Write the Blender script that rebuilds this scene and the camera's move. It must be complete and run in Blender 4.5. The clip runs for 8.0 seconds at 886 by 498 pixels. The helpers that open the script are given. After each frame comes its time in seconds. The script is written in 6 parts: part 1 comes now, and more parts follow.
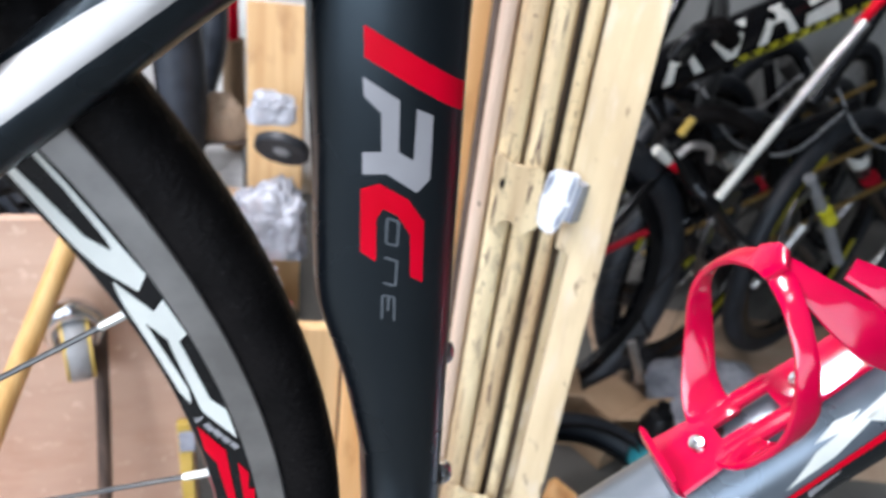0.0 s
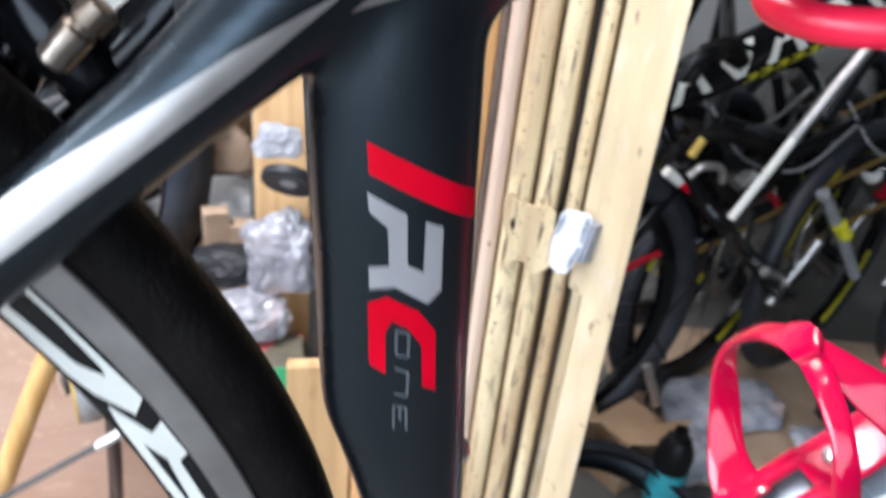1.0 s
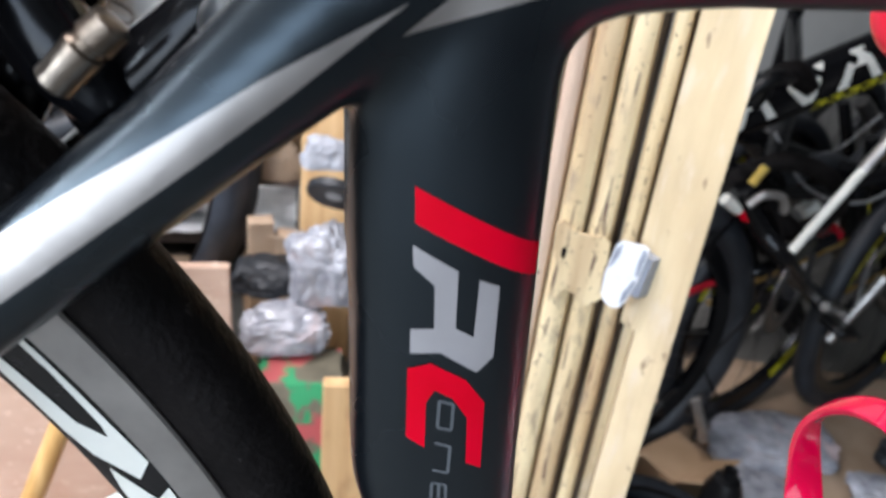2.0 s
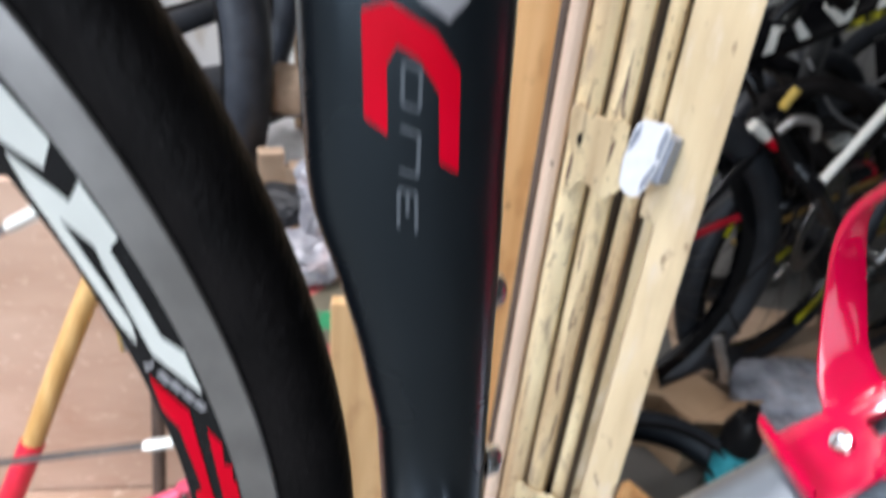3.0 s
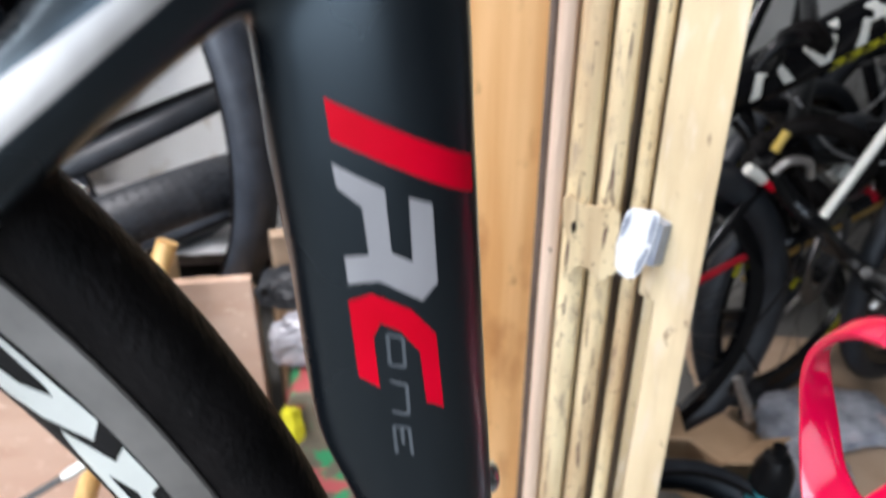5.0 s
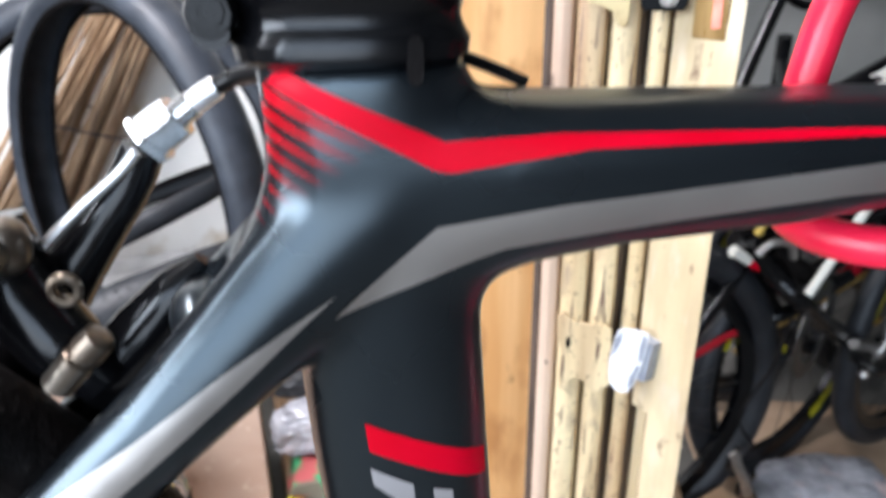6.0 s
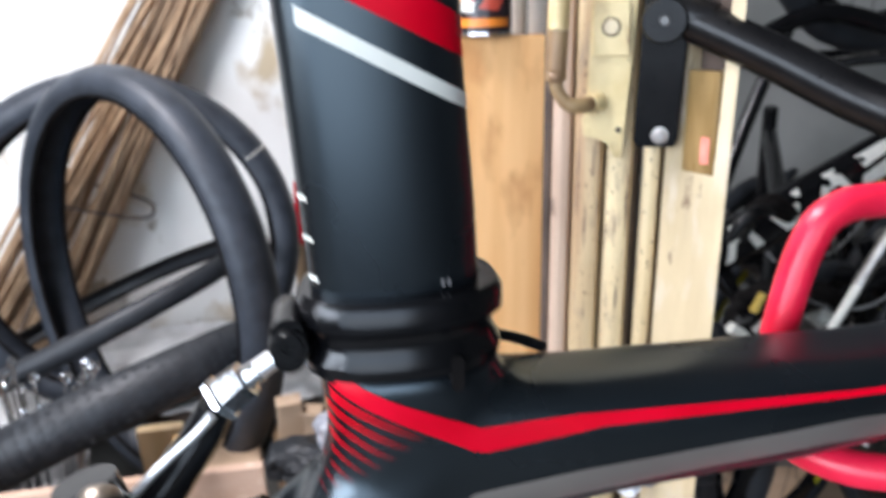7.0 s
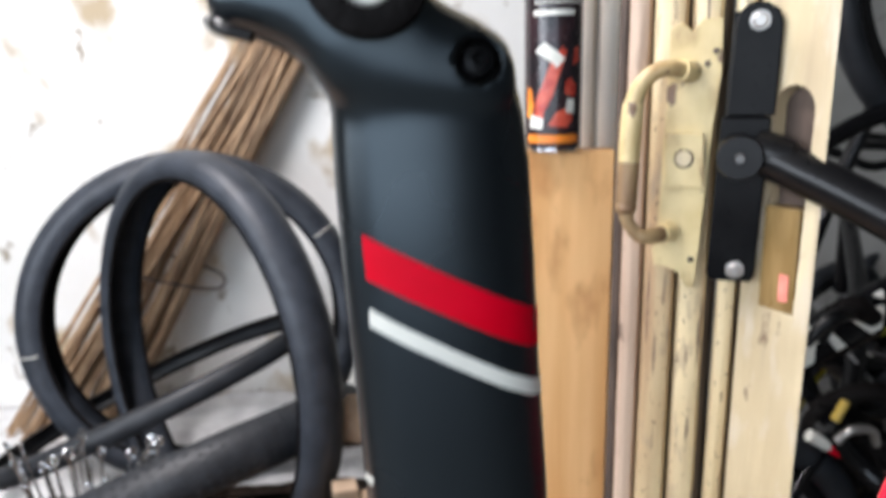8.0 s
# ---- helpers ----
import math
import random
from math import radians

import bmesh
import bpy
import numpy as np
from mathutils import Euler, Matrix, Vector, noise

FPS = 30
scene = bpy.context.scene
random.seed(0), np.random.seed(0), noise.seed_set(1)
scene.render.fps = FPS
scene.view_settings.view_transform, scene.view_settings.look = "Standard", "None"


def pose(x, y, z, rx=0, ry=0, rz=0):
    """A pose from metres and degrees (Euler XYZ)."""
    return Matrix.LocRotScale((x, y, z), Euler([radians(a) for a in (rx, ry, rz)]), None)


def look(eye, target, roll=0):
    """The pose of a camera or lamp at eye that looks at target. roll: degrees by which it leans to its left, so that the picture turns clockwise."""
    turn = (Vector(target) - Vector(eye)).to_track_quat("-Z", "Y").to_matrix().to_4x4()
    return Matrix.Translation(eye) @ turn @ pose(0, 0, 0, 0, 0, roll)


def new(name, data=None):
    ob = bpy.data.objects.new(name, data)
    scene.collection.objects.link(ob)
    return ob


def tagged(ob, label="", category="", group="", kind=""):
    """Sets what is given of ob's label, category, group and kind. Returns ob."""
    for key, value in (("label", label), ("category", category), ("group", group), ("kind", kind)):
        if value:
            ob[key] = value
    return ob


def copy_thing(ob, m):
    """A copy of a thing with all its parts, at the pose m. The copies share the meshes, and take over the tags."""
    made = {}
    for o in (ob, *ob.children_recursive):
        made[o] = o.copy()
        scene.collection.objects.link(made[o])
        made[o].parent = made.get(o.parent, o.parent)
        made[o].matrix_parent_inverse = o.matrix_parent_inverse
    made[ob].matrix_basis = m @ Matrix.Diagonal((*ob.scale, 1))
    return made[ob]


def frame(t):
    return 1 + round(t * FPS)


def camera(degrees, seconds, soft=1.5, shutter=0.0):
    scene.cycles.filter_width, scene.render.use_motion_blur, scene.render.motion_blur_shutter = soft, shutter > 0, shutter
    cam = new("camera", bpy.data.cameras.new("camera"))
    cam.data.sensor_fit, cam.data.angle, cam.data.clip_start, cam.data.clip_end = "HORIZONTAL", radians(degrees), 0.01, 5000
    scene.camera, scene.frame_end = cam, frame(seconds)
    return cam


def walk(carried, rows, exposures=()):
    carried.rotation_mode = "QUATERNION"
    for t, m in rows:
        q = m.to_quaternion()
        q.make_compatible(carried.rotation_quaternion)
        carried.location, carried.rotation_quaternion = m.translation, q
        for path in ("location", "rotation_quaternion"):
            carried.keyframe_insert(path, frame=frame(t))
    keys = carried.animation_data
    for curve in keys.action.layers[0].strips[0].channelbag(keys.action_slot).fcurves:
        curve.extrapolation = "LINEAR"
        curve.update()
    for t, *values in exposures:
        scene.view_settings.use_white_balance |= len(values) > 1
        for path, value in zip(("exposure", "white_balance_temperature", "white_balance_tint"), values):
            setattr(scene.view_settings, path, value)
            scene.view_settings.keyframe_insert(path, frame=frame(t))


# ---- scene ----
cam = camera(64.16, 8.0, soft=2.5, shutter=0.6)
cam.data.dof.use_dof, cam.data.dof.focus_distance, cam.data.dof.aperture_fstop = True, 0.19, 17.0
PATH = [
    (0, (-0.0635, -0.1927, 1.0113), (0.0613, 0.2252, 0.7668), 7.79),
    (0.3, (-0.0696, -0.1974, 1.0065), (0.0503, 0.2257, 0.7684), 8.83),
    (0.5, (-0.0660, -0.1870, 1.0100), (0.4230, 1.4840, 0.0260), 8.50),
    (0.8, (-0.0594, -0.1813, 1.0216), (0.0599, 0.2409, 0.7818), 6.79),
    (1, (-0.0608, -0.1689, 1.0295), (0.0577, 0.2543, 0.7910), 5.99),
    (1.2, (-0.0612, -0.1560, 1.0360), (0.0489, 0.2700, 0.7985), 6.85),
    (2.3, (-0.0541, -0.1407, 1.0102), (0.0287, 0.2942, 0.7777), 5.83),
    (2.5, (-0.0510, -0.1407, 0.9901), (0.0285, 0.2950, 0.7581), 5.66),
    (2.8, (-0.0431, -0.1439, 0.9693), (0.0319, 0.2896, 0.7318), 7.15),
    (3, (-0.0400, -0.1463, 0.9552), (0.0344, 0.2786, 0.7024), 5.99),
    (3.3, (-0.0400, -0.1525, 0.9316), (0.0265, 0.2637, 0.6626), 4.55),
    (3.5, (-0.0427, -0.1509, 0.9314), (0.0171, 0.2642, 0.6591), 3.33),
    (3.8, (-0.0461, -0.1500, 0.9501), (0.0108, 0.2675, 0.6809), 3.58),
    (4, (-0.0460, -0.1490, 0.9570), (0.1640, 1.5180, -0.1290), 1.80),
    (4.2, (-0.0481, -0.1485, 0.9680), (0.0050, 0.2722, 0.7031), 2.26),
    (4.5, (-0.0425, -0.1465, 0.9839), (0.0130, 0.2805, 0.7296), 1.97),
    (4.7, (-0.0332, -0.1462, 0.9910), (0.0287, 0.2857, 0.7468), 0.56),
    (5.8, (-0.0429, -0.1503, 1.0628), (0.0247, 0.3018, 0.8603), -0.30),
    (6, (-0.0408, -0.1494, 1.0728), (0.0306, 0.3043, 0.8753), -0.75),
    (6.5, (-0.0405, -0.1546, 1.1049), (0.0447, 0.3055, 0.9289), 0.03),
    (6.8, (-0.0452, -0.1537, 1.1205), (0.0355, 0.3110, 0.9544), -1.40),
    (7, (-0.0497, -0.1547, 1.1319), (0.0265, 0.3114, 0.9675), -1.70),
    (7.3, (-0.0587, -0.1529, 1.1457), (0.0012, 0.3209, 0.9976), -2.90),
    (7.5, (-0.0590, -0.1480, 1.1545), (-0.0120, 0.3286, 1.0095), -2.65),
    (8, (-0.0485, -0.1379, 1.1755), (-0.0130, 0.3459, 1.0537), -1.55),
]
EXPOSURES = ((0.0, 0.12, 6250, 15), (1.0, 0.18, 6220, 15), (2.5, -0.04, 6400, 15), (3.5, -0.08, 6400, 15), (4.5, -0.03, 6450, 15), (6.0, 0.28, 6350, 15), (6.5, 0.24, 6220, 15), (7.0, 0.00, 6280, 15), (7.5, -0.27, 6500, 15), (8.0, -0.30, 6600, 15))
walk(cam, [(t, look(eye, target, roll)) for t, eye, target, roll in PATH], EXPOSURES)

# ---------------------------------------------------------------- light
LIFT = 0.25          # the hung bicycle and the gate are drawn from 0.25 m over the floor

world = bpy.data.worlds.new("world")
scene.world = world
world.use_nodes = True
wn = world.node_tree
sky = wn.nodes.new("ShaderNodeTexSky")
sky.sky_type, sky.sun_disc, sky.sun_elevation, sky.sun_rotation = "NISHITA", False, radians(45), radians(200)
wn.links.new(sky.outputs[0], wn.nodes["Background"].inputs[0])
wn.nodes["Background"].inputs[1].default_value = 0.1


def area(name, m, sx, sy, watts, colour):
    lamp = bpy.data.lights.new(name, "AREA")
    lamp.shape, lamp.size, lamp.size_y, lamp.energy, lamp.color = "RECTANGLE", sx, sy, watts, colour
    ob = new(name, lamp)
    ob.matrix_world = m
    return ob


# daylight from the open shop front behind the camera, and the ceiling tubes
area("shop_front_daylight", look((-0.95, -2.6, 1.38), (-0.1, 0.3, 0.95)), 2.6, 1.9, 60, (0.69, 0.85, 1.0))
area("side_window_daylight", look((-2.45, -1.00, 1.62), (0.0, 0.1, 1.0)), 2.2, 1.1, 120, (0.80, 0.91, 1.0))
area("wall_tube_glow", look((-2.05, -0.40, 1.92), (-0.05, -0.40, 1.05)), 0.12, 2.4, 24, (0.88, 0.95, 1.0))
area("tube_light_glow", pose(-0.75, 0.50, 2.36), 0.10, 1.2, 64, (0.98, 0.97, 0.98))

# ---------------------------------------------------------------- materials


def links(mat):
    return mat.node_tree.nodes, mat.node_tree.links


def shift(n, l, co, mp):
    """Object coordinates moved by each object's own random number, so that repeats differ."""
    info = n.new("ShaderNodeObjectInfo")
    add = n.new("ShaderNodeVectorMath")
    add.operation = "MULTIPLY_ADD"
    comb = n.new("ShaderNodeCombineXYZ")
    for k in range(3):
        l.new(info.outputs["Random"], comb.inputs[k])
    l.new(comb.outputs[0], add.inputs[0])
    add.inputs[1].default_value = (3.1, 5.7, 9.3)
    l.new(co.outputs["Object"], add.inputs[2])
    l.new(add.outputs[0], mp.inputs[0])


def paint(name, c1, c2, rough=0.5, metal=0.0, scale=40.0, bump=0.05, coat=0.0, stretch=(1, 1, 1), grain=220.0, spread=(0.35, 0.65), spec=0.5, vary=0.0):
    """A surface with two colours mixed by broad noise, fine grain in gloss and relief."""
    mat = bpy.data.materials.new(name)
    mat.use_nodes = True
    n, l = links(mat)
    b = n["Principled BSDF"]
    co = n.new("ShaderNodeTexCoord")
    mp = n.new("ShaderNodeMapping")
    mp.inputs["Scale"].default_value = stretch
    shift(n, l, co, mp)
    n1 = n.new("ShaderNodeTexNoise")
    n1.inputs["Scale"].default_value, n1.inputs["Detail"].default_value = scale, 5
    n2 = n.new("ShaderNodeTexNoise")
    n2.inputs["Scale"].default_value, n2.inputs["Detail"].default_value = grain, 3
    l.new(mp.outputs[0], n1.inputs[0])
    l.new(mp.outputs[0], n2.inputs[0])
    ramp = n.new("ShaderNodeValToRGB")
    ramp.color_ramp.elements[0].position, ramp.color_ramp.elements[1].position = spread
    ramp.color_ramp.elements[0].color, ramp.color_ramp.elements[1].color = (*c1, 1), (*c2, 1)
    l.new(n1.outputs[0], ramp.inputs[0])
    out = ramp.outputs[0]
    if vary:
        info = n.new("ShaderNodeObjectInfo")
        hsv = n.new("ShaderNodeHueSaturation")
        ma = n.new("ShaderNodeMath")
        ma.operation = "MULTIPLY_ADD"
        ma.inputs[1].default_value, ma.inputs[2].default_value = 2 * vary, 1 - vary
        l.new(info.outputs["Random"], ma.inputs[0])
        l.new(ma.outputs[0], hsv.inputs["Value"])
        l.new(out, hsv.inputs["Color"])
        out = hsv.outputs[0]
    l.new(out, b.inputs["Base Color"])
    mr = n.new("ShaderNodeMapRange")
    mr.inputs["To Min"].default_value, mr.inputs["To Max"].default_value = max(rough - 0.08, 0.02), min(rough + 0.08, 1)
    l.new(n2.outputs[0], mr.inputs[0])
    l.new(mr.outputs[0], b.inputs["Roughness"])
    b.inputs["Metallic"].default_value = metal
    b.inputs["Coat Weight"].default_value = coat
    b.inputs["Coat Roughness"].default_value = 0.12
    b.inputs["Specular IOR Level"].default_value = spec
    if bump:
        bp = n.new("ShaderNodeBump")
        bp.inputs["Strength"].default_value, bp.inputs["Distance"].default_value = bump, 0.002
        l.new(n2.outputs[0], bp.inputs["Height"])
        l.new(bp.outputs[0], b.inputs["Normal"])
    return mat


def over(mat, colour, scale, lo, hi, stretch=(1, 1, 1), rough=None, detail=6):
    """Lays patches of a second paint, rust or dirt over a material."""
    n, l = links(mat)
    b = n["Principled BSDF"]
    was = b.inputs["Base Color"].links[0].from_socket
    co = n.new("ShaderNodeTexCoord")
    mp = n.new("ShaderNodeMapping")
    mp.inputs["Scale"].default_value = stretch
    shift(n, l, co, mp)
    tx = n.new("ShaderNodeTexNoise")
    tx.inputs["Scale"].default_value, tx.inputs["Detail"].default_value = scale, detail
    l.new(mp.outputs[0], tx.inputs[0])
    mr = n.new("ShaderNodeMapRange")
    mr.inputs["From Min"].default_value, mr.inputs["From Max"].default_value = lo, hi
    l.new(tx.outputs[0], mr.inputs[0])
    mix = n.new("ShaderNodeMix")
    mix.data_type = "RGBA"
    l.new(mr.outputs[0], mix.inputs["Factor"])
    l.new(was, mix.inputs["A"])
    mix.inputs["B"].default_value = (*colour, 1)
    l.new(mix.outputs["Result"], b.inputs["Base Color"])
    return mat


M = {}
M["frame"] = paint("matt_black_lacquer", (0.0028, 0.0036, 0.0047), (0.0043, 0.0053, 0.0068), 0.28, 0.0, 30, 0.0, 0.0, grain=22, spec=0.85)
# blue sheen of the daylight put into the lacquer's specular tint
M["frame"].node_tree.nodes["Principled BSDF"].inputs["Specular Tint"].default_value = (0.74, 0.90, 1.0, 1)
M["frame_grey"] = paint("silver_grey_lacquer", (0.40, 0.37, 0.345), (0.45, 0.415, 0.385), 0.43, 0.9, 40, 0.0, grain=40)
M["silver_lacquer"] = paint("silver_lacquer", (0.16, 0.185, 0.21), (0.195, 0.22, 0.245), 0.3, 0.55, 40, 0.0, grain=40)
M["red"] = paint("red_lacquer", (0.60, 0.0, 0.012), (0.68, 0.0, 0.018), 0.42, 0, 40, 0.0, grain=40, spec=0.12)
M["dull_red"] = paint("dull_red_paint", (0.30, 0.004, 0.012), (0.40, 0.008, 0.02), 0.5, 0, 40, 0.02, spec=0.2)
M["red_fade"] = paint("red_fading_lacquer", (0.60, 0.0, 0.010), (0.68, 0.0, 0.016), 0.34, 0, 40, 0.01, grain=900, spec=0.3)
n, l = links(M["red_fade"])
co, dot, mr, mix, clear = n.new("ShaderNodeTexCoord"), n.new("ShaderNodeVectorMath"), n.new("ShaderNodeMapRange"), n.new("ShaderNodeMixShader"), n.new("ShaderNodeBsdfTransparent")
dot.operation = "DOT_PRODUCT"
dot.inputs[1].default_value = (0.6, 0.0, -0.9)          # the print thins out along the tube and downwards
l.new(co.outputs["Object"], dot.inputs[0])
l.new(dot.outputs["Value"], mr.inputs[0])
mr.inputs["From Min"].default_value, mr.inputs["From Max"].default_value = -0.7500, -0.7270
l.new(mr.outputs[0], mix.inputs["Fac"])
l.new(n["Principled BSDF"].outputs[0], mix.inputs[1])
l.new(clear.outputs[0], mix.inputs[2])
l.new(mix.outputs[0], n["Material Output"].inputs["Surface"])
M["light_grey"] = paint("light_grey_decal", (0.33, 0.31, 0.31), (0.38, 0.36, 0.36), 0.4, 0.2, 40, 0.0)
M["dim_grey"] = paint("dim_grey_decal", (0.1, 0.11, 0.12), (0.13, 0.14, 0.15), 0.4, 0.2, 40, 0.0)
M["white"] = paint("white_decal", (0.66, 0.65, 0.585), (0.74, 0.73, 0.66), 0.4, 0, 60, 0.0)
M["rubber"] = paint("tyre_rubber", (0.0034, 0.0027, 0.0026), (0.0068, 0.0054, 0.0052), 0.62, 0, 60, 0.35, grain=420, spec=0.10)
over(M["rubber"], (0.010, 0.0085, 0.008), 34, 0.52, 0.75, detail=8)
over(M["rubber"], (0.022, 0.019, 0.018), 420, 0.64, 0.72, detail=3)
M["rubber_grey"] = paint("dusty_tyre_rubber", (0.010, 0.0115, 0.0145), (0.021, 0.024, 0.029), 0.5, 0, 25, 0.2, grain=300)
M["rubber_blue"] = paint("bluish_grey_rubber", (0.021, 0.026, 0.035), (0.038, 0.045, 0.058), 0.5, 0, 25, 0.2, grain=300)
M["rim_black"] = paint("gloss_black_rim", (0.003, 0.003, 0.0035), (0.005, 0.005, 0.006), 0.25, 0, 60, 0.01)
M["alloy"] = paint("brushed_alloy", (0.34, 0.32, 0.30), (0.47, 0.445, 0.42), 0.36, 0.85, 50, 0.02, grain=700)
M["chrome"] = paint("bright_steel", (0.62, 0.62, 0.63), (0.75, 0.75, 0.76), 0.2, 1.0, 80, 0.03)
M["bright"] = paint("satin_alloy", (0.72, 0.73, 0.74), (0.85, 0.85, 0.86), 0.32, 0.8, 80, 0.03)
M["bronze_wood"] = paint("varnished_brown_wood", (0.20, 0.12, 0.04), (0.34, 0.22, 0.09), 0.3, 0, 30, 0.1, stretch=(2, 2, 0.4))
M["matt_black"] = paint("matt_black_powder_coat", (0.003, 0.003, 0.0035), (0.006, 0.006, 0.0065), 0.30, 0, 50, 0.04, grain=300, spec=0.12)
M["pink_sticker"] = paint("pink_foil", (0.75, 0.22, 0.17), (0.85, 0.34, 0.26), 0.2, 0, 90, 0.05)
# unseen ceiling, toned dark to dim its reflection in the top tube
M["ceiling"] = paint("dim_cement", (0.14, 0.137, 0.128), (0.21, 0.205, 0.19), 0.85, 0, 4, 0.3, grain=60)
M["steel_dark"] = paint("dark_spoke_steel", (0.1, 0.1, 0.1), (0.16, 0.15, 0.14), 0.35, 0.9, 90, 0.03)
M["black_plastic"] = paint("black_plastic", (0.003, 0.003, 0.0035), (0.006, 0.006, 0.0065), 0.3, 0, 50, 0.04, grain=500, spec=0.25)
M["cage"] = paint("red_plastic", (0.46, 0.0, 0.032), (0.52, 0.001, 0.042), 0.12, 0, 30, 0.0, coat=0.2, spec=0.38)
M["red_foam"] = paint("red_dipped_vinyl", (0.62, 0.006, 0.03), (0.74, 0.014, 0.05), 0.36, 0, 60, 0.12, grain=260)
M["cream"] = paint("cream_gloss_paint", (0.635, 0.49, 0.28), (0.785, 0.655, 0.412), 0.38, 0, 18, 0.25, stretch=(1, 1, 0.25), grain=160, vary=0.08)
over(M["cream"], (0.42, 0.275, 0.155), 24, 0.46, 0.70, (1.6, 1.6, 0.14))
over(M["cream"], (0.36, 0.27, 0.18), 75, 0.58, 0.72, (1, 1, 0.35))
over(M["cream"], (0.15, 0.085, 0.055), 300, 0.640, 0.675, (1.0, 1.0, 0.7), detail=6)
over(M["cream"], (0.11, 0.055, 0.045), 110, 0.638, 0.660, (3.0, 3.0, 0.16), detail=10)
M["pink_paint"] = paint("faded_pink_brown_paint", (0.42, 0.29, 0.21), (0.66, 0.50, 0.38), 0.5, 0, 14, 0.25, stretch=(1, 1, 0.2), grain=160)
over(M["pink_paint"], (0.26, 0.17, 0.12), 40, 0.54, 0.72, (1.5, 1.5, 0.25))
over(M["pink_paint"], (0.1, 0.06, 0.045), 60, 0.64, 0.68, (1, 1, 0.5))
# brown that stands in for the shade between the gate bars
M["gap_brown"] = paint("gap_shade_brown", (0.15, 0.10, 0.065), (0.30, 0.21, 0.14), 0.6, 0, 30, 0.3, stretch=(1, 1, 0.2))
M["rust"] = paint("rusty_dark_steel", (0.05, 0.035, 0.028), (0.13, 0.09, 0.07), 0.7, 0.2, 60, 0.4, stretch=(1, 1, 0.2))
M["post"] = paint("cream_painted_wood", (0.51, 0.405, 0.248), (0.69, 0.58, 0.38), 0.5, 0, 9, 0.35, stretch=(3, 3, 0.45), grain=90)
over(M["post"], (0.42, 0.33, 0.23), 30, 0.52, 0.75, (1.8, 1.8, 0.14))
over(M["post"], (0.40, 0.31, 0.19), 8, 0.52, 0.70, (1.0, 1.0, 0.6), detail=9)
over(M["post"], (0.62, 0.54, 0.42), 45, 0.55, 0.75, (1.5, 1.5, 0.5), detail=6)
over(M["post"], (0.24, 0.17, 0.11), 55, 0.63, 0.70, (1.2, 1.2, 0.7), detail=8)
M["lock_cream"] = paint("yellowed_cream_paint", (0.54, 0.41, 0.19), (0.70, 0.56, 0.30), 0.36, 0, 26, 0.2, grain=160, vary=0.05)
over(M["lock_cream"], (0.34, 0.22, 0.10), 30, 0.54, 0.72, (1.2, 1.2, 0.8), detail=8)
over(M["lock_cream"], (0.40, 0.28, 0.13), 22, 0.55, 0.75, (1.4, 1.4, 0.6))
over(M["lock_cream"], (0.20, 0.12, 0.07), 60, 0.62, 0.66, (1.0, 1.0, 0.7), detail=9)
M["bare_brown"] = paint("worn_brown_metal", (0.20, 0.115, 0.06), (0.46, 0.32, 0.16), 0.45, 0.1, 30, 0.2, stretch=(1, 1, 0.4), grain=160)
# cream paint brightened in place of light missing behind the plank
M["lit_cream"] = paint("brightened_cream_paint", (0.76, 0.68, 0.58), (0.85, 0.79, 0.70), 0.45, 0, 14, 0.25, stretch=(1, 1, 0.2), grain=120, vary=0.06)
over(M["lit_cream"], (0.30, 0.22, 0.16), 30, 0.60, 0.72, (1.6, 1.6, 0.16))
M["pine_dusty"] = paint("dusty_pine", (0.52, 0.31, 0.14), (0.68, 0.45, 0.23), 0.55, 0, 7, 0.12, stretch=(6, 6, 0.35), grain=60, spec=0.3)
over(M["pine_dusty"], (0.36, 0.2, 0.09), 9, 0.58, 0.8, (3, 3, 1.2))
M["pine"] = paint("pine_wood", (0.70, 0.35, 0.13), (0.85, 0.50, 0.23), 0.5, 0, 7, 0.12, stretch=(6, 6, 0.35), grain=60, spec=0.15)
over(M["pine"], (0.46, 0.20, 0.07), 9, 0.52, 0.75, (3, 3, 1.2))
over(M["pine"], (0.26, 0.12, 0.04), 16, 0.66, 0.74, (1.2, 1.2, 0.7))
M["plywood"] = paint("plywood", (0.46, 0.30, 0.215), (0.58, 0.405, 0.305), 0.55, 0, 5, 0.1, stretch=(0.7, 1, 2.2), grain=70)
over(M["plywood"], (0.46, 0.29, 0.20), 16, 0.52, 0.78, (0.6, 1, 1.8), detail=9)
over(M["plywood"], (0.70, 0.53, 0.42), 60, 0.60, 0.75, (1, 1, 1))
# wall plaster toned down to grey for the shade behind the bicycles
M["shaded_plaster"] = paint("shaded_grey_plaster", (0.24, 0.24, 0.225), (0.34, 0.335, 0.315), 0.85, 0, 3, 0.3, grain=45)
M["plaster"] = paint("stained_white_plaster", (0.80, 0.785, 0.74), (0.88, 0.87, 0.84), 0.85, 0, 3, 0.3, grain=45)
over(M["plaster"], (0.50, 0.40, 0.27), 5.2, 0.565, 0.66, (1, 1, 0.75), detail=10)
over(M["plaster"], (0.36, 0.31, 0.24), 13, 0.635, 0.72, (1, 1, 0.8), detail=8)
M["cement"] = paint("grey_cement", (0.09, 0.087, 0.078), (0.16, 0.153, 0.138), 0.8, 0, 4, 0.3, grain=60)
M["bamboo"] = paint("dry_cane", (0.20, 0.115, 0.06), (0.44, 0.29, 0.17), 0.55, 0, 25, 0.25, stretch=(1, 1, 0.15), vary=0.3)
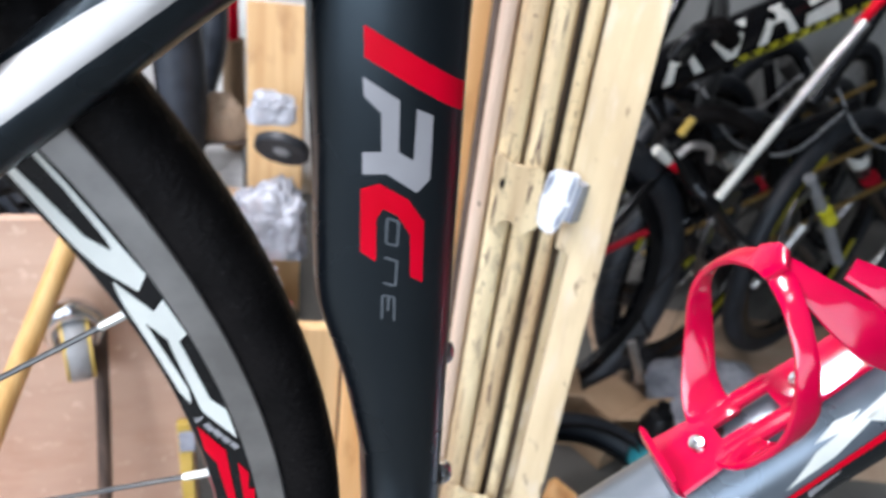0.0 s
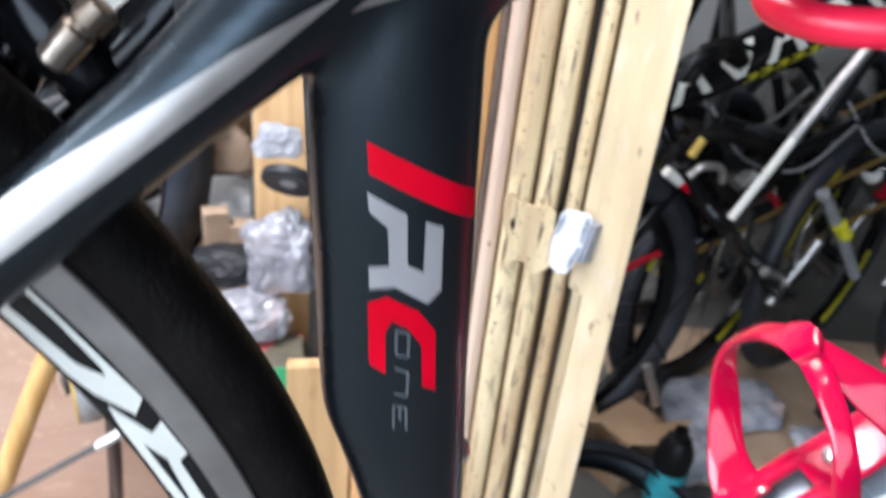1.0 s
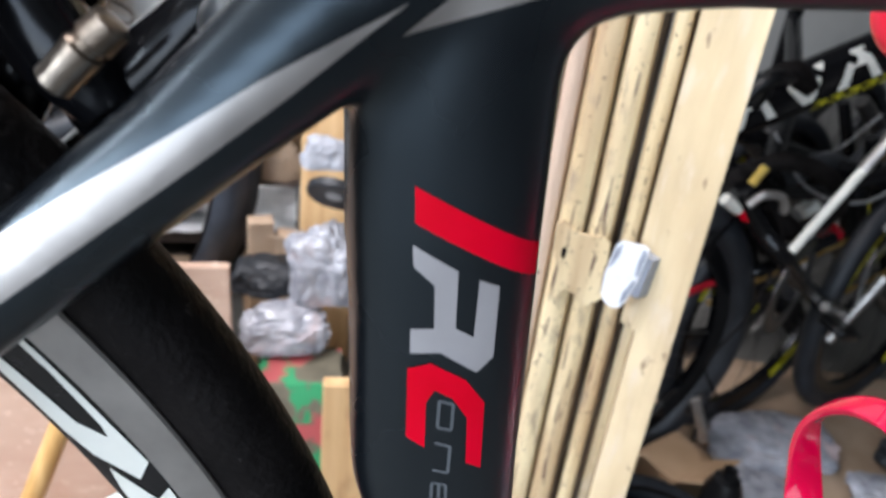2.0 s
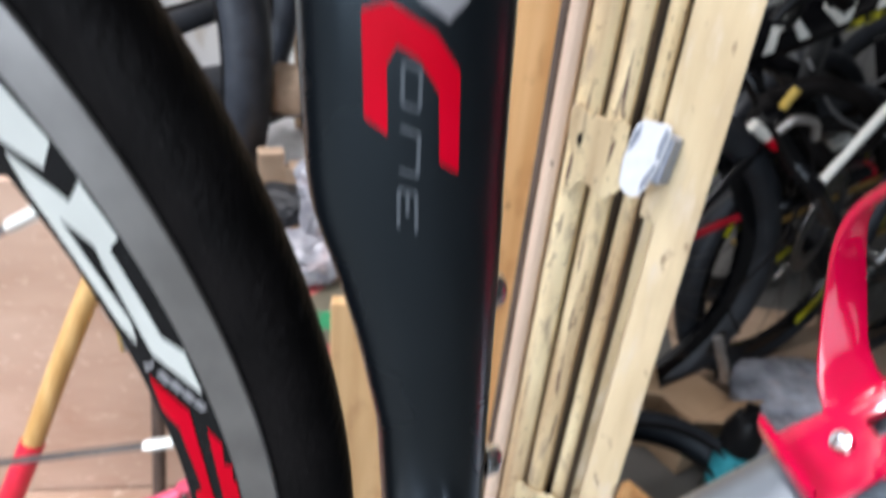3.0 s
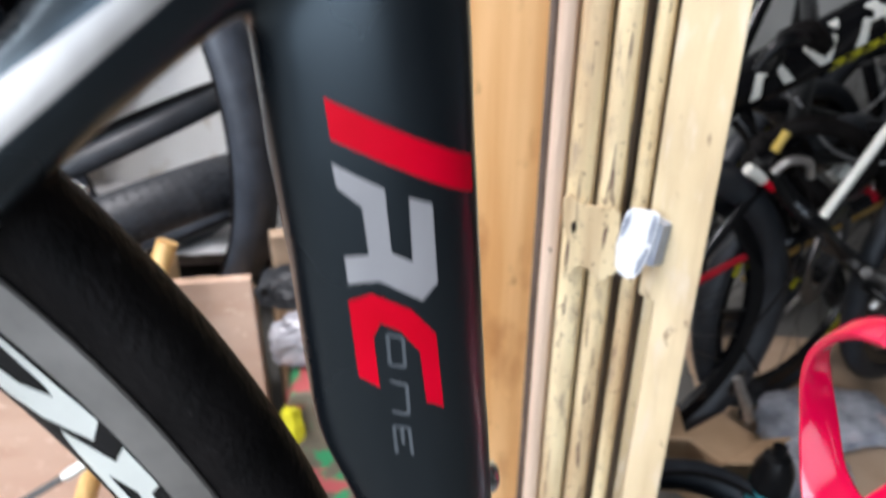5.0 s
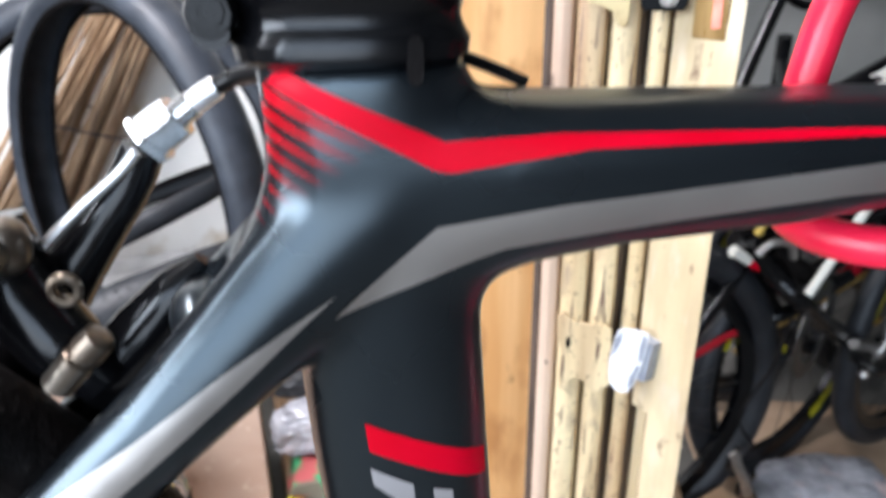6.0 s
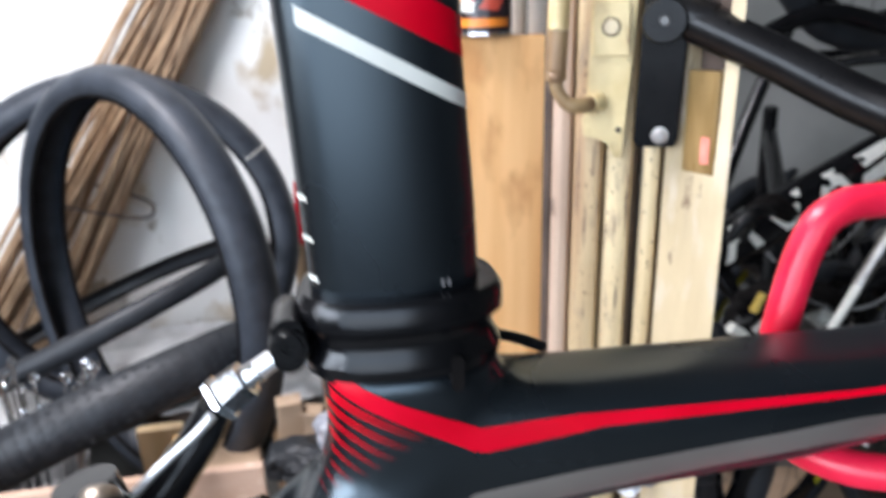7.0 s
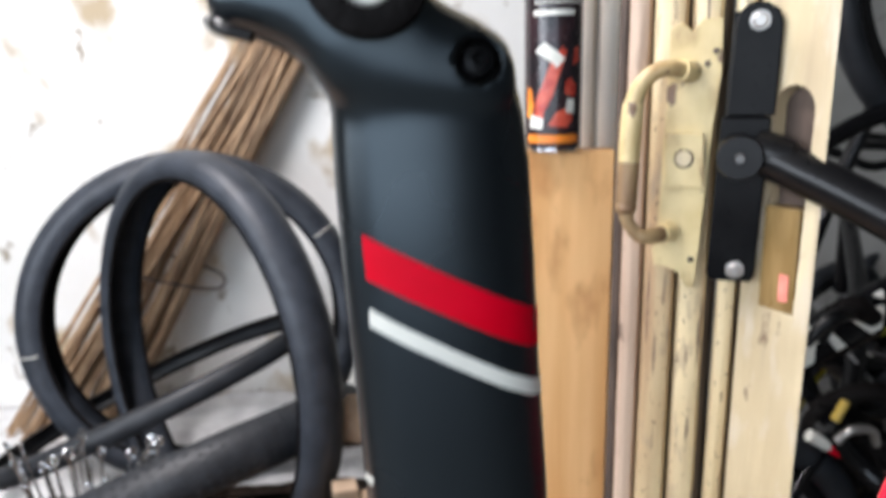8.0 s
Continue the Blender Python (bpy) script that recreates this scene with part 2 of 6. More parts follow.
M["kraft"] = paint("brown_cardboard", (0.36, 0.23, 0.13), (0.45, 0.3, 0.18), 0.8, 0, 12, 0.2, grain=120)
M["bag"] = paint("milky_plastic_bag", (0.27, 0.275, 0.31), (0.50, 0.505, 0.54), 0.28, 0, 24, 0.45, grain=50)
over(M["bag"], (0.55, 0.43, 0.42), 15, 0.58, 0.72)
M["worn_bronze"] = paint("worn_dark_bronze", (0.10, 0.075, 0.055), (0.26, 0.22, 0.18), 0.34, 0.85, 60, 0.1, grain=400)
M["film"] = paint("white_plastic_film", (0.66, 0.66, 0.66), (0.84, 0.84, 0.84), 0.35, 0, 20, 0.4, grain=50)
M["brass"] = paint("worn_brass", (0.42, 0.25, 0.07), (0.6, 0.4, 0.14), 0.35, 0.9, 40, 0.1)
M["ash_wood"] = paint("varnished_handle_wood", (0.5, 0.28, 0.09), (0.66, 0.42, 0.17), 0.4, 0, 14, 0.1, stretch=(3, 3, 0.3))
M["yellow"] = paint("yellow_paint", (0.55, 0.5, 0.01), (0.68, 0.62, 0.03), 0.35, 0, 40, 0.02)
M["teal"] = paint("teal_plastic", (0.02, 0.22, 0.26), (0.05, 0.32, 0.36), 0.4, 0, 30, 0.05)
M["gloss_black"] = paint("gloss_black_bike_paint", (0.003, 0.003, 0.0035), (0.005, 0.005, 0.006), 0.2, 0, 40, 0.01, spec=0.35)
M["cap_grey"] = paint("grey_plastic", (0.2, 0.2, 0.2), (0.28, 0.28, 0.28), 0.45, 0, 40, 0.05)
M["tag"] = paint("glossy_white_film", (0.74, 0.76, 0.8), (0.84, 0.86, 0.9), 0.12, 0, 60, 0.5, coat=0.6, grain=90)
M["dim_blue"] = paint("grey_blue_film", (0.24, 0.26, 0.31), (0.34, 0.37, 0.43), 0.2, 0, 60, 0.1)
M["can_black"] = paint("black_tin_print", (0.012, 0.01, 0.012), (0.03, 0.015, 0.018), 0.25, 0, 60, 0.02)
M["yellow_dim"] = paint("dull_yellow_plastic", (0.5, 0.34, 0.06), (0.6, 0.42, 0.1), 0.4, 0, 40, 0.03)
M["pink_metal"] = paint("pink_anodised_metal", (0.6, 0.06, 0.12), (0.7, 0.1, 0.18), 0.35, 0.3, 40, 0.03)
M["sack"] = paint("printed_woven_sack", (0.10, 0.09, 0.06), (0.2, 0.17, 0.12), 0.6, 0, 14, 0.3, grain=200)
over(M["sack"], (0.03, 0.30, 0.12), 14, 0.54, 0.57)
over(M["sack"], (0.5, 0.10, 0.10), 11, 0.57, 0.62, (1, 1, 1.7))
M["polished"] = paint("polished_grey_alloy", (0.34, 0.35, 0.37), (0.48, 0.49, 0.51), 0.24, 0.9, 70, 0.05, grain=300)
M["nipple"] = paint("pale_nipple_alloy", (0.6, 0.58, 0.52), (0.7, 0.68, 0.62), 0.35, 0.4, 60, 0.0)
M["kraft_pale"] = paint("pale_cardboard", (0.42, 0.29, 0.19), (0.5, 0.36, 0.25), 0.75, 0, 12, 0.15, grain=120)
M["pine_pale"] = paint("pale_pine", (0.55, 0.4, 0.22), (0.66, 0.5, 0.3), 0.55, 0, 9, 0.12, stretch=(5, 5, 0.4), grain=70)
M["orange"] = paint("orange_print", (0.75, 0.2, 0.02), (0.85, 0.3, 0.04), 0.35, 0, 40, 0.0)

# ---------------------------------------------------------------- mesh tools


def part(name, bm, material, parent=None, label="", smooth=True, at=None, bevel=0.0):
    """Links a bmesh as one mesh object."""
    bmesh.ops.recalc_face_normals(bm, faces=bm.faces)
    me = bpy.data.meshes.new(name)
    bm.to_mesh(me)
    bm.free()
    me.materials.append(material)
    for p in me.polygons:
        p.use_smooth = smooth
    ob = new(name, me)
    if at is not None:
        ob.matrix_basis = at
    if parent is not None:
        ob.parent = parent
    if label:
        ob["label"] = label
    if bevel:
        mod = ob.modifiers.new("bevel", "BEVEL")
        mod.width, mod.segments, mod.limit_method = bevel, 2, "ANGLE"
    if smooth:
        me.set_sharp_from_angle(angle=radians(38))
    return ob


def thing(name, m, label, category, group="", kind=""):
    ob = new(name)
    ob.empty_display_size = 0.02
    ob.matrix_basis = m
    return tagged(ob, label, category, group, kind)


def loft(rings, closed=False, caps=True):
    bm = bmesh.new()
    vs = [[bm.verts.new(p) for p in r] for r in rings]
    n = len(vs[0])
    for a in range(len(vs) if closed else len(vs) - 1):
        r, s = vs[a], vs[(a + 1) % len(vs)]
        for i in range(n):
            bm.faces.new((r[i], r[(i + 1) % n], s[(i + 1) % n], s[i]))
    if caps and not closed:
        bm.faces.new(vs[0])
        bm.faces.new(vs[-1])
    return bm


def oval(c, e1, e2, a, b, n=32, p=2.0):
    """A superellipse ring round c with half axes a along e1 and b along e2."""
    c, e1, e2 = Vector(c), Vector(e1), Vector(e2)
    out = []
    for i in range(n):
        t = 2 * math.pi * i / n
        u, v = math.cos(t), math.sin(t)
        out.append(c + e1 * (a * math.copysign(abs(u) ** (2 / p), u)) + e2 * (b * math.copysign(abs(v) ** (2 / p), v)))
    return out


def smooth_path(pts, steps=6, closed=False):
    pts = [Vector(p) for p in pts]
    n, out = len(pts), []
    for i in range(n if closed else n - 1):
        p1, p2 = pts[i], pts[(i + 1) % n]
        p0 = pts[i - 1] if closed or i else p1 * 2 - p2
        p3 = pts[(i + 2) % n] if closed or i + 2 < n else p2 * 2 - p1
        for k in range(steps):
            t = k / steps
            out.append(0.5 * (2 * p1 + (p2 - p0) * t + (2 * p0 - 5 * p1 + 4 * p2 - p3) * t * t + (3 * p1 - p0 - 3 * p2 + p3) * t ** 3))
    if not closed:
        out.append(pts[-1])
    return out


def tube(pts, r, n=16, steps=6, closed=False, flat=None, up=None):
    """A round (or, with flat, oval) bar along a smoothed path. r: one radius or one a point."""
    path = smooth_path(pts, steps, closed) if steps > 1 else [Vector(p) for p in pts]
    m = len(path)
    rs = [r] * m if not isinstance(r, (list, tuple)) else [float(np.interp(i / max(m - 1, 1), np.linspace(0, 1, len(r)), r)) for i in range(m)]
    rings, e1 = [], None
    for i, c in enumerate(path):
        a, b = path[i - 1] if closed or i else c, path[(i + 1) % m] if closed or i + 1 < m else c
        t = (b - a).normalized()
        if up is not None:
            e1 = Vector(up) - t * Vector(up).dot(t)
        elif e1 is None:
            e1 = t.orthogonal()
        else:
            e1 = e1 - t * e1.dot(t)
        e1 = e1.normalized()
        rings.append(oval(c, e1, t.cross(e1), rs[i], rs[i] * (flat or 1), n))
    return loft(rings, closed)


def lathe(profile, n=96, axis="y", closed=True):
    """Turns a closed profile of (radius, along) round an axis."""
    rings = []
    for i in range(n):
        t = 2 * math.pi * i / n
        c, s = math.cos(t), math.sin(t)
        rings.append([Vector((r * c, h, r * s)) if axis == "y" else Vector((r * c, r * s, h)) for r, h in profile])
    if closed:
        return loft(rings, True)
    bm = bmesh.new()
    vs = [[bm.verts.new(p) for p in r] for r in rings]
    k = len(profile)
    for a in range(n):
        for j in range(k - 1):
            bm.faces.new((vs[a][j], vs[a][j + 1], vs[(a + 1) % n][j + 1], vs[(a + 1) % n][j]))
    bmesh.ops.remove_doubles(bm, verts=bm.verts, dist=1e-6)
    return bm


def box(x0, x1, y0, y1, z0, z1):
    bm = bmesh.new()
    bmesh.ops.create_cube(bm, size=1, matrix=Matrix.LocRotScale(((x0 + x1) / 2, (y0 + y1) / 2, (z0 + z1) / 2), None, (x1 - x0, y1 - y0, z1 - z0)))
    return bm


def slab(outline, y0, y1, axis="y"):
    """A plate with an outline in (x, z), between two depths."""
    bm = bmesh.new()
    a = [bm.verts.new((x, y0, z)) for x, z in outline]
    b = [bm.verts.new((x, y1, z)) for x, z in outline]
    n = len(a)
    bm.faces.new(a)
    bm.faces.new(b[::-1])
    for i in range(n):
        bm.faces.new((a[i], b[i], b[(i + 1) % n], a[(i + 1) % n]))
    return bm


def join(*bms):
    out = bmesh.new()
    for b in bms:
        me = bpy.data.meshes.new("joined")
        b.to_mesh(me)
        b.free()
        out.from_mesh(me)
        bpy.data.meshes.remove(me)
    return out


def moved(bm, m):
    bmesh.ops.transform(bm, matrix=m, verts=bm.verts)
    return bm


def decal(name, loops, material, parent, target, y=-0.07, step=0.002, lift=0.00025, label=""):
    """Thin coloured film of the given (x, z) outlines, laid on the near side of a target."""
    dg = bpy.context.evaluated_depsgraph_get()
    solid = target.evaluated_get(dg)
    bm = bmesh.new()
    for loop in loops:
        f = bm.faces.new([bm.verts.new((x, y, z)) for x, z in loop])
        f.normal_update()
        if f.normal.y > 0:
            f.normal_flip()
    bmesh.ops.triangulate(bm, faces=bm.faces, ngon_method="EAR_CLIP")
    lo = [min(v.co[i] for v in bm.verts) for i in range(3)]
    hi = [max(v.co[i] for v in bm.verts) for i in range(3)]
    for i in (0, 2):
        k = math.ceil((hi[i] - lo[i]) / step)
        for j in range(1, k):
            c = [0, 0, 0]
            c[i] = lo[i] + j * step
            no = [0, 0, 0]
            no[i] = 1
            bmesh.ops.bisect_plane(bm, geom=bm.verts[:] + bm.edges[:] + bm.faces[:], plane_co=c, plane_no=no)
    lost = []
    for v in bm.verts:
        hit, place, normal, _ = solid.ray_cast(v.co, (0, 1, 0), distance=0.085)
        if hit and normal.y < -0.04:
            v.co = place + normal * lift
        else:
            lost.append(v)
    bmesh.ops.delete(bm, geom=lost, context="VERTS")
    me = bpy.data.meshes.new(name)
    bm.to_mesh(me)
    bm.free()
    me.materials.append(material)
    for p in me.polygons:
        p.use_smooth = True
    ob = new(name, me)
    ob.parent = parent
    if label:
        ob["label"] = label
    return ob


def band(p, q, w0, w1):
    """A straight tapering band from p to q as an outline."""
    p, q = Vector(p), Vector(q)
    d = (q - p).normalized()
    s = Vector((-d.y, d.x))
    return [tuple(p + s * w0 / 2), tuple(q + s * w1 / 2), tuple(q - s * w1 / 2), tuple(p - s * w0 / 2)]


# ---------------------------------------------------------------- the place: floor, walls, ceiling
def plain(name, bm, material, label, kind="structure", category="", smooth=False):
    return tagged(part(name, bm, material, smooth=smooth), label, category or name.split("_")[0], kind=kind)


plain("floor", box(-2.6, 3.0, -2.8, 2.2, -0.1, 0.0), M["cement"], "worn grey cement shop floor")
plain("wall_north", box(-2.6, 0.42, 1.9, 2.05, 0.0, 2.5), M["plaster"], "white plastered wall with brown damp stains")
# same back wall, its shade put into a greyer colour
plain("wall_northeast", box(0.42, 3.0, 1.9, 2.05, 0.0, 2.5), M["shaded_plaster"], "plastered wall behind the parked bicycles, greyed for its shade")
# unseen walls and ceiling, kept grey to cut light thrown onto the bicycle
plain("wall_west", box(-2.75, -2.6, -2.8, 2.05, 0.0, 2.5), M["cement"], "unseen grey cement side wall")
plain("wall_east", box(3.0, 3.15, -2.8, 2.05, 0.0, 2.5), M["cement"], "grey cement side wall")
plain("wall_south", join(box(-2.6, -2.1, -2.95, -2.8, 0, 2.5), box(0.4, 3.0, -2.95, -2.8, 0, 2.5), box(-2.1, 0.4, -2.95, -2.8, 2.3, 2.5)), M["cement"], "grey cement wall with a wide shop doorway")
plain("ceiling", box(-2.75, 3.15, -2.95, 2.05, 2.5, 2.6), M["ceiling"], "bare grey cement ceiling")

# ---------------------------------------------------------------- the hung racing bicycle
bike = thing("road_bicycle", pose(0, 0, LIFT), "black racing bicycle hung by its level top tube", "bicycle")

X, Y, Z = Vector((1, 0, 0)), Vector((0, 1, 0)), Vector((0, 0, 1))
seat = [(0.395, -0.017, 0.018, 0.021), (0.45, -0.022, 0.0125, 0.0185), (0.498, -0.024, 0.0085, 0.017), (0.531, -0.0255, 0.0055, 0.016), (0.565, -0.0285, 0.003, 0.0155), (0.594, -0.035, 0.0012, 0.015), (0.613, -0.0405, 0.0, 0.015),
        (0.630, -0.0462, -0.0012, 0.0145), (0.641, -0.0477, -0.0022, 0.0145), (0.685, -0.0497, -0.005, 0.0145), (0.707, -0.0515, -0.0065, 0.0145), (0.73, -0.0525, -0.0078, 0.0145), (0.75, -0.053, -0.0088, 0.0145), (0.78, -0.054, -0.0105, 0.0148), (0.8025, -0.0552, -0.012, 0.0148)]
seat_tube = loft([oval(((l + r) / 2, 0, z), X, Y, (r - l) / 2, b, 48, 2.5) for z, l, r, b in seat])
top = [(-0.045, 0.748, 0.800, 0.0148), (-0.02, 0.748, 0.797, 0.0152), (-0.007, 0.7515, 0.7945, 0.0156), (0.0026, 0.7545, 0.7935, 0.016), (0.024, 0.7575, 0.7925, 0.0165), (0.0645, 0.7597, 0.7912, 0.017), (0.092, 0.7625, 0.7904, 0.017), (0.2, 0.766, 0.791, 0.017), (0.34, 0.768, 0.796, 0.017), (0.5, 0.765, 0.803, 0.018)]


def top_ring(x, lo, hi, b):
    h = hi - lo
    half = [(0.0, hi), (0.55 * b, hi - 0.002 * h), (0.82 * b, hi - 0.1 * h), (b, hi - 0.24 * h), (1.02 * b, hi - 0.36 * h), (0.98 * b, lo + 0.4 * h), (0.86 * b, lo + 0.2 * h), (0.6 * b, lo + 0.05 * h), (0.0, lo)]
    return [Vector((x, -y, z)) for y, z in half] + [Vector((x, y, z)) for y, z in half[-2:0:-1]]


top_tube = loft([top_ring(*t) for t in top])


def stay(side):
    pts = [(-0.022, 0.006, 0.780, 0.016, 0.009), (-0.05, 0.0085, 0.7562, 0.0155, 0.0095), (-0.08, 0.0165, 0.7303, 0.0115, 0.0100), (-0.11, 0.0225, 0.7052, 0.0105, 0.0092), (-0.15, 0.029, 0.673, 0.0098, 0.0088), (-0.25, 0.048, 0.598, 0.009, 0.0065), (-0.36, 0.064, 0.525, 0.009, 0.006)]
    d = Vector((-0.79, 0, -0.61))
    e = Vector((0.61, 0, -0.79))
    return loft([oval((x, side * y, z), e, Y, w, b, 24, 2.0) for x, y, z, w, b in pts])


cluster = loft([oval(((l + r) / 2, 0, z), X, Y, (r - l) / 2, b, 40, 2.4) for z, l, r, b in [(0.7385, -0.058, -0.012, 0.0128), (0.75, -0.066, -0.006, 0.0142), (0.7565, -0.0664, 0.0, 0.0148), (0.765, -0.0622, 0.0, 0.0152), (0.773, -0.0578, -0.003, 0.0152), (0.782, -0.0552, -0.008, 0.015), (0.79, -0.0543, -0.010, 0.0149), (0.8025, -0.0552, -0.0118, 0.0148)]])
dt_line = [(-0.012, 0.385, 0.030, 0.030), (0.03, 0.4225, 0.027, 0.027), (0.068, 0.456, 0.0265, 0.026), (0.15, 0.528, 0.026, 0.025), (0.3, 0.659, 0.026, 0.024), (0.43, 0.765, 0.027, 0.022)]
DT_DIR = Vector((0.751, 0, 0.660))
DT_NOR = Vector((-0.660, 0, 0.751))
down_tube = loft([oval((x, 0, z), DT_NOR, Y, a, b, 36, 2.4) for x, z, a, b in dt_line])

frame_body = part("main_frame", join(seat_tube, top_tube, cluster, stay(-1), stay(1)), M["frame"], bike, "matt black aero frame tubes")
rm = frame_body.modifiers.new("remesh", "REMESH")
rm.mode, rm.voxel_size, rm.use_smooth_shade = "VOXEL", 0.0016, True
sm = frame_body.modifiers.new("smooth", "CORRECTIVE_SMOOTH")
sm.iterations, sm.factor, sm.smooth_type, sm.use_only_smooth = 14, 0.6, "SIMPLE", True
down = part("down_tube", down_tube, M["silver_lacquer"], bike, "silver-grey down tube with red and white trim")
decal("red_patch", [[(0.0765, 0.4965), (0.0797, 0.4997), (0.0936, 0.5120), (0.1035, 0.5167), (0.1142, 0.5184), (0.1215, 0.5180), (0.1230, 0.5075), (0.1191, 0.5043), (0.0973, 0.5024), (0.0855, 0.4993)]], M["red"], down, down, label="slanting red patch")
decal("pale_scrawl", [band((0.0890, 0.5035), (0.1010, 0.5120), 0.0007, 0.0003), band((0.0925, 0.5090), (0.0985, 0.5045), 0.0006, 0.0004), band((0.1000, 0.5075), (0.1090, 0.5095), 0.0005, 0.0003)], M["light_grey"], down, down, step=0.004, lift=0.0005, label="thin grey scrawl")
decal("white_block", [[(0.1615, 0.5625), (0.1690, 0.5725), (0.1790, 0.5800), (0.1725, 0.5705)]], M["white"], down, down, label="white slanted block")
decal("white_stripe", [[(0.1530, 0.5410), (0.1625, 0.5600), (0.1890, 0.5895), (0.2100, 0.6080), (0.2090, 0.6030), (0.1880, 0.5850), (0.1700, 0.5586)]], M["white"], down, down, label="long white slanted stripe")
decal("white_stripe", [[(0.1778, 0.5764), (0.1878, 0.5868), (0.2040, 0.6010), (0.2120, 0.6010), (0.1883, 0.5771)]], M["white"], down, down, label="short white slanted stripe")
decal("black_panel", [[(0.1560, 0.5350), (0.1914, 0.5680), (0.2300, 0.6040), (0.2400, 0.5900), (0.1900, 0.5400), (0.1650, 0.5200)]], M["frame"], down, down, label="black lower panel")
decal("red_line", [[(0.1543, 0.5372), (0.1895, 0.5731), (0.2200, 0.6020), (0.2200, 0.5985), (0.1914, 0.5686), (0.1575, 0.5362)]], M["red"], down, down, lift=0.0005, label="thin red line")
decal("white_dash", [[(0.1640, 0.5405), (0.1765, 0.5523), (0.1725, 0.5450), (0.1668, 0.5353)]], M["light_grey"], down, down, lift=0.0005)
part("bottom_bracket", moved(lathe([(0.0, -0.038), (0.021, -0.038), (0.023, -0.034), (0.023, 0.034), (0.021, 0.038), (0.0, 0.038)], 32, closed=False), Matrix.Translation((0.004, 0, 0.372))), M["frame"], bike)
part("head_tube", tube([(0.43, 0, 0.735), (0.40, 0, 0.84)], [0.021, 0.02], 24, 1), M["frame"], bike)
for s in (-1, 1):
    part("chain_stay", tube([(-0.012, s * 0.018, 0.362), (-0.17, s * 0.04, 0.390), (-0.30, s * 0.058, 0.45), (-0.36, s * 0.064, 0.508)], [0.011, 0.009, 0.007], 14), M["frame"], bike)

# seat tube marks
decal("upper_stripe", [[(-0.0383, 0.7215), (-0.009, 0.7068), (-0.0085, 0.6985), (-0.0376, 0.7134)]], M["red"], bike, frame_body, label="slanting red stripe")
decal("grey_mark", [[(-0.0377, 0.7084), (-0.0276, 0.7026), (-0.0266, 0.6881), (-0.0222, 0.6855), (-0.0227, 0.7004), (-0.0178, 0.6984), (-0.0167, 0.6795), (-0.0202, 0.6755), (-0.0294, 0.6814), (-0.0361, 0.6809), (-0.0365, 0.6875), (-0.0314, 0.6879), (-0.0323, 0.6989), (-0.0371, 0.7032)]], M["light_grey"], bike, frame_body, label="angular light grey emblem")
decal("red_mark", [[(-0.0363, 0.6765), (-0.0312, 0.6784), (-0.0225, 0.6734), (-0.0171, 0.6661), (-0.0153, 0.6448), (-0.0195, 0.6473), (-0.0209, 0.6619), (-0.0252, 0.6682), (-0.0296, 0.6706), (-0.0313, 0.6670), (-0.0304, 0.6529), (-0.0351, 0.6561)]], M["red"], bike, frame_body, label="angular red hook-shaped emblem")
W = 0.0008
decal("small_mark", [band((-0.0282, 0.6676), (-0.0247, 0.6663), W, W), band((-0.0282, 0.6676), (-0.0279, 0.6595), W, W), band((-0.0247, 0.6663), (-0.0244, 0.6585), W, W), band((-0.0279, 0.6593), (-0.0243, 0.6583), W, W)], M["dim_grey"], bike, frame_body, label="thin grey printed letter")
decal("small_mark", [band((-0.0280, 0.6545), (-0.0241, 0.6530), W, W), band((-0.0241, 0.6532), (-0.0238, 0.6442), W, W), band((-0.0277, 0.6455), (-0.0238, 0.6442), W, W)], M["dim_grey"], bike, frame_body, label="thin grey printed letter")
decal("small_mark", [band((-0.0275, 0.641), (-0.0238, 0.640), W, W), band((-0.0275, 0.641), (-0.0270, 0.632), W, W), band((-0.0256, 0.6405), (-0.0253, 0.635), W, W), band((-0.0238, 0.640), (-0.0231, 0.631), W, W)], M["dim_grey"], bike, frame_body, label="thin grey printed letter")

# seat cluster and top tube marks
decal("cluster_stripe", [[(-0.0535, 0.8036), (-0.0189, 0.7870), (0.0052, 0.7874), (0.0775, 0.7853), (0.16, 0.7852), (0.16, 0.7845), (0.0779, 0.7838), (0.0114, 0.7842), (-0.0178, 0.7808), (-0.0212, 0.7816), (-0.0535, 0.7994)]], M["red"], bike, frame_body, label="red stripe bent along the top tube")
for i in range(8):
    z = 0.7972 - 0.0039 * i
    n = 0.0250 - 0.0030 * i
    decal("fading_stripe", [band((-0.0575, z + 0.0020), (-0.0560 + n, z - 0.48 * n), 0.0027 - 0.00024 * i, 0.0017 - 0.0001 * i)], M["red_fade"], bike, frame_body, label="thin red stripe fading to black")
decal("grey_panel", [[(-0.0208, 0.7692), (0.0061, 0.7726), (0.0794, 0.778), (0.16, 0.779), (0.16, 0.772), (0.0718, 0.7702), (0.0318, 0.7668), (-0.0058, 0.7628), (-0.0434, 0.7505), (-0.0372, 0.7559)]], M["frame_grey"], bike, frame_body, label="warm grey panel under the top tube")
decal("stay_panel", [[(-0.0425, 0.7562), (-0.0665, 0.7432), (-0.0987, 0.7228), (-0.15, 0.688), (-0.22, 0.632), (-0.215, 0.625), (-0.15, 0.674), (-0.1020, 0.7105), (-0.0634, 0.7393)]], M["frame_grey"], bike, frame_body, label="warm grey panel along the seat stay")

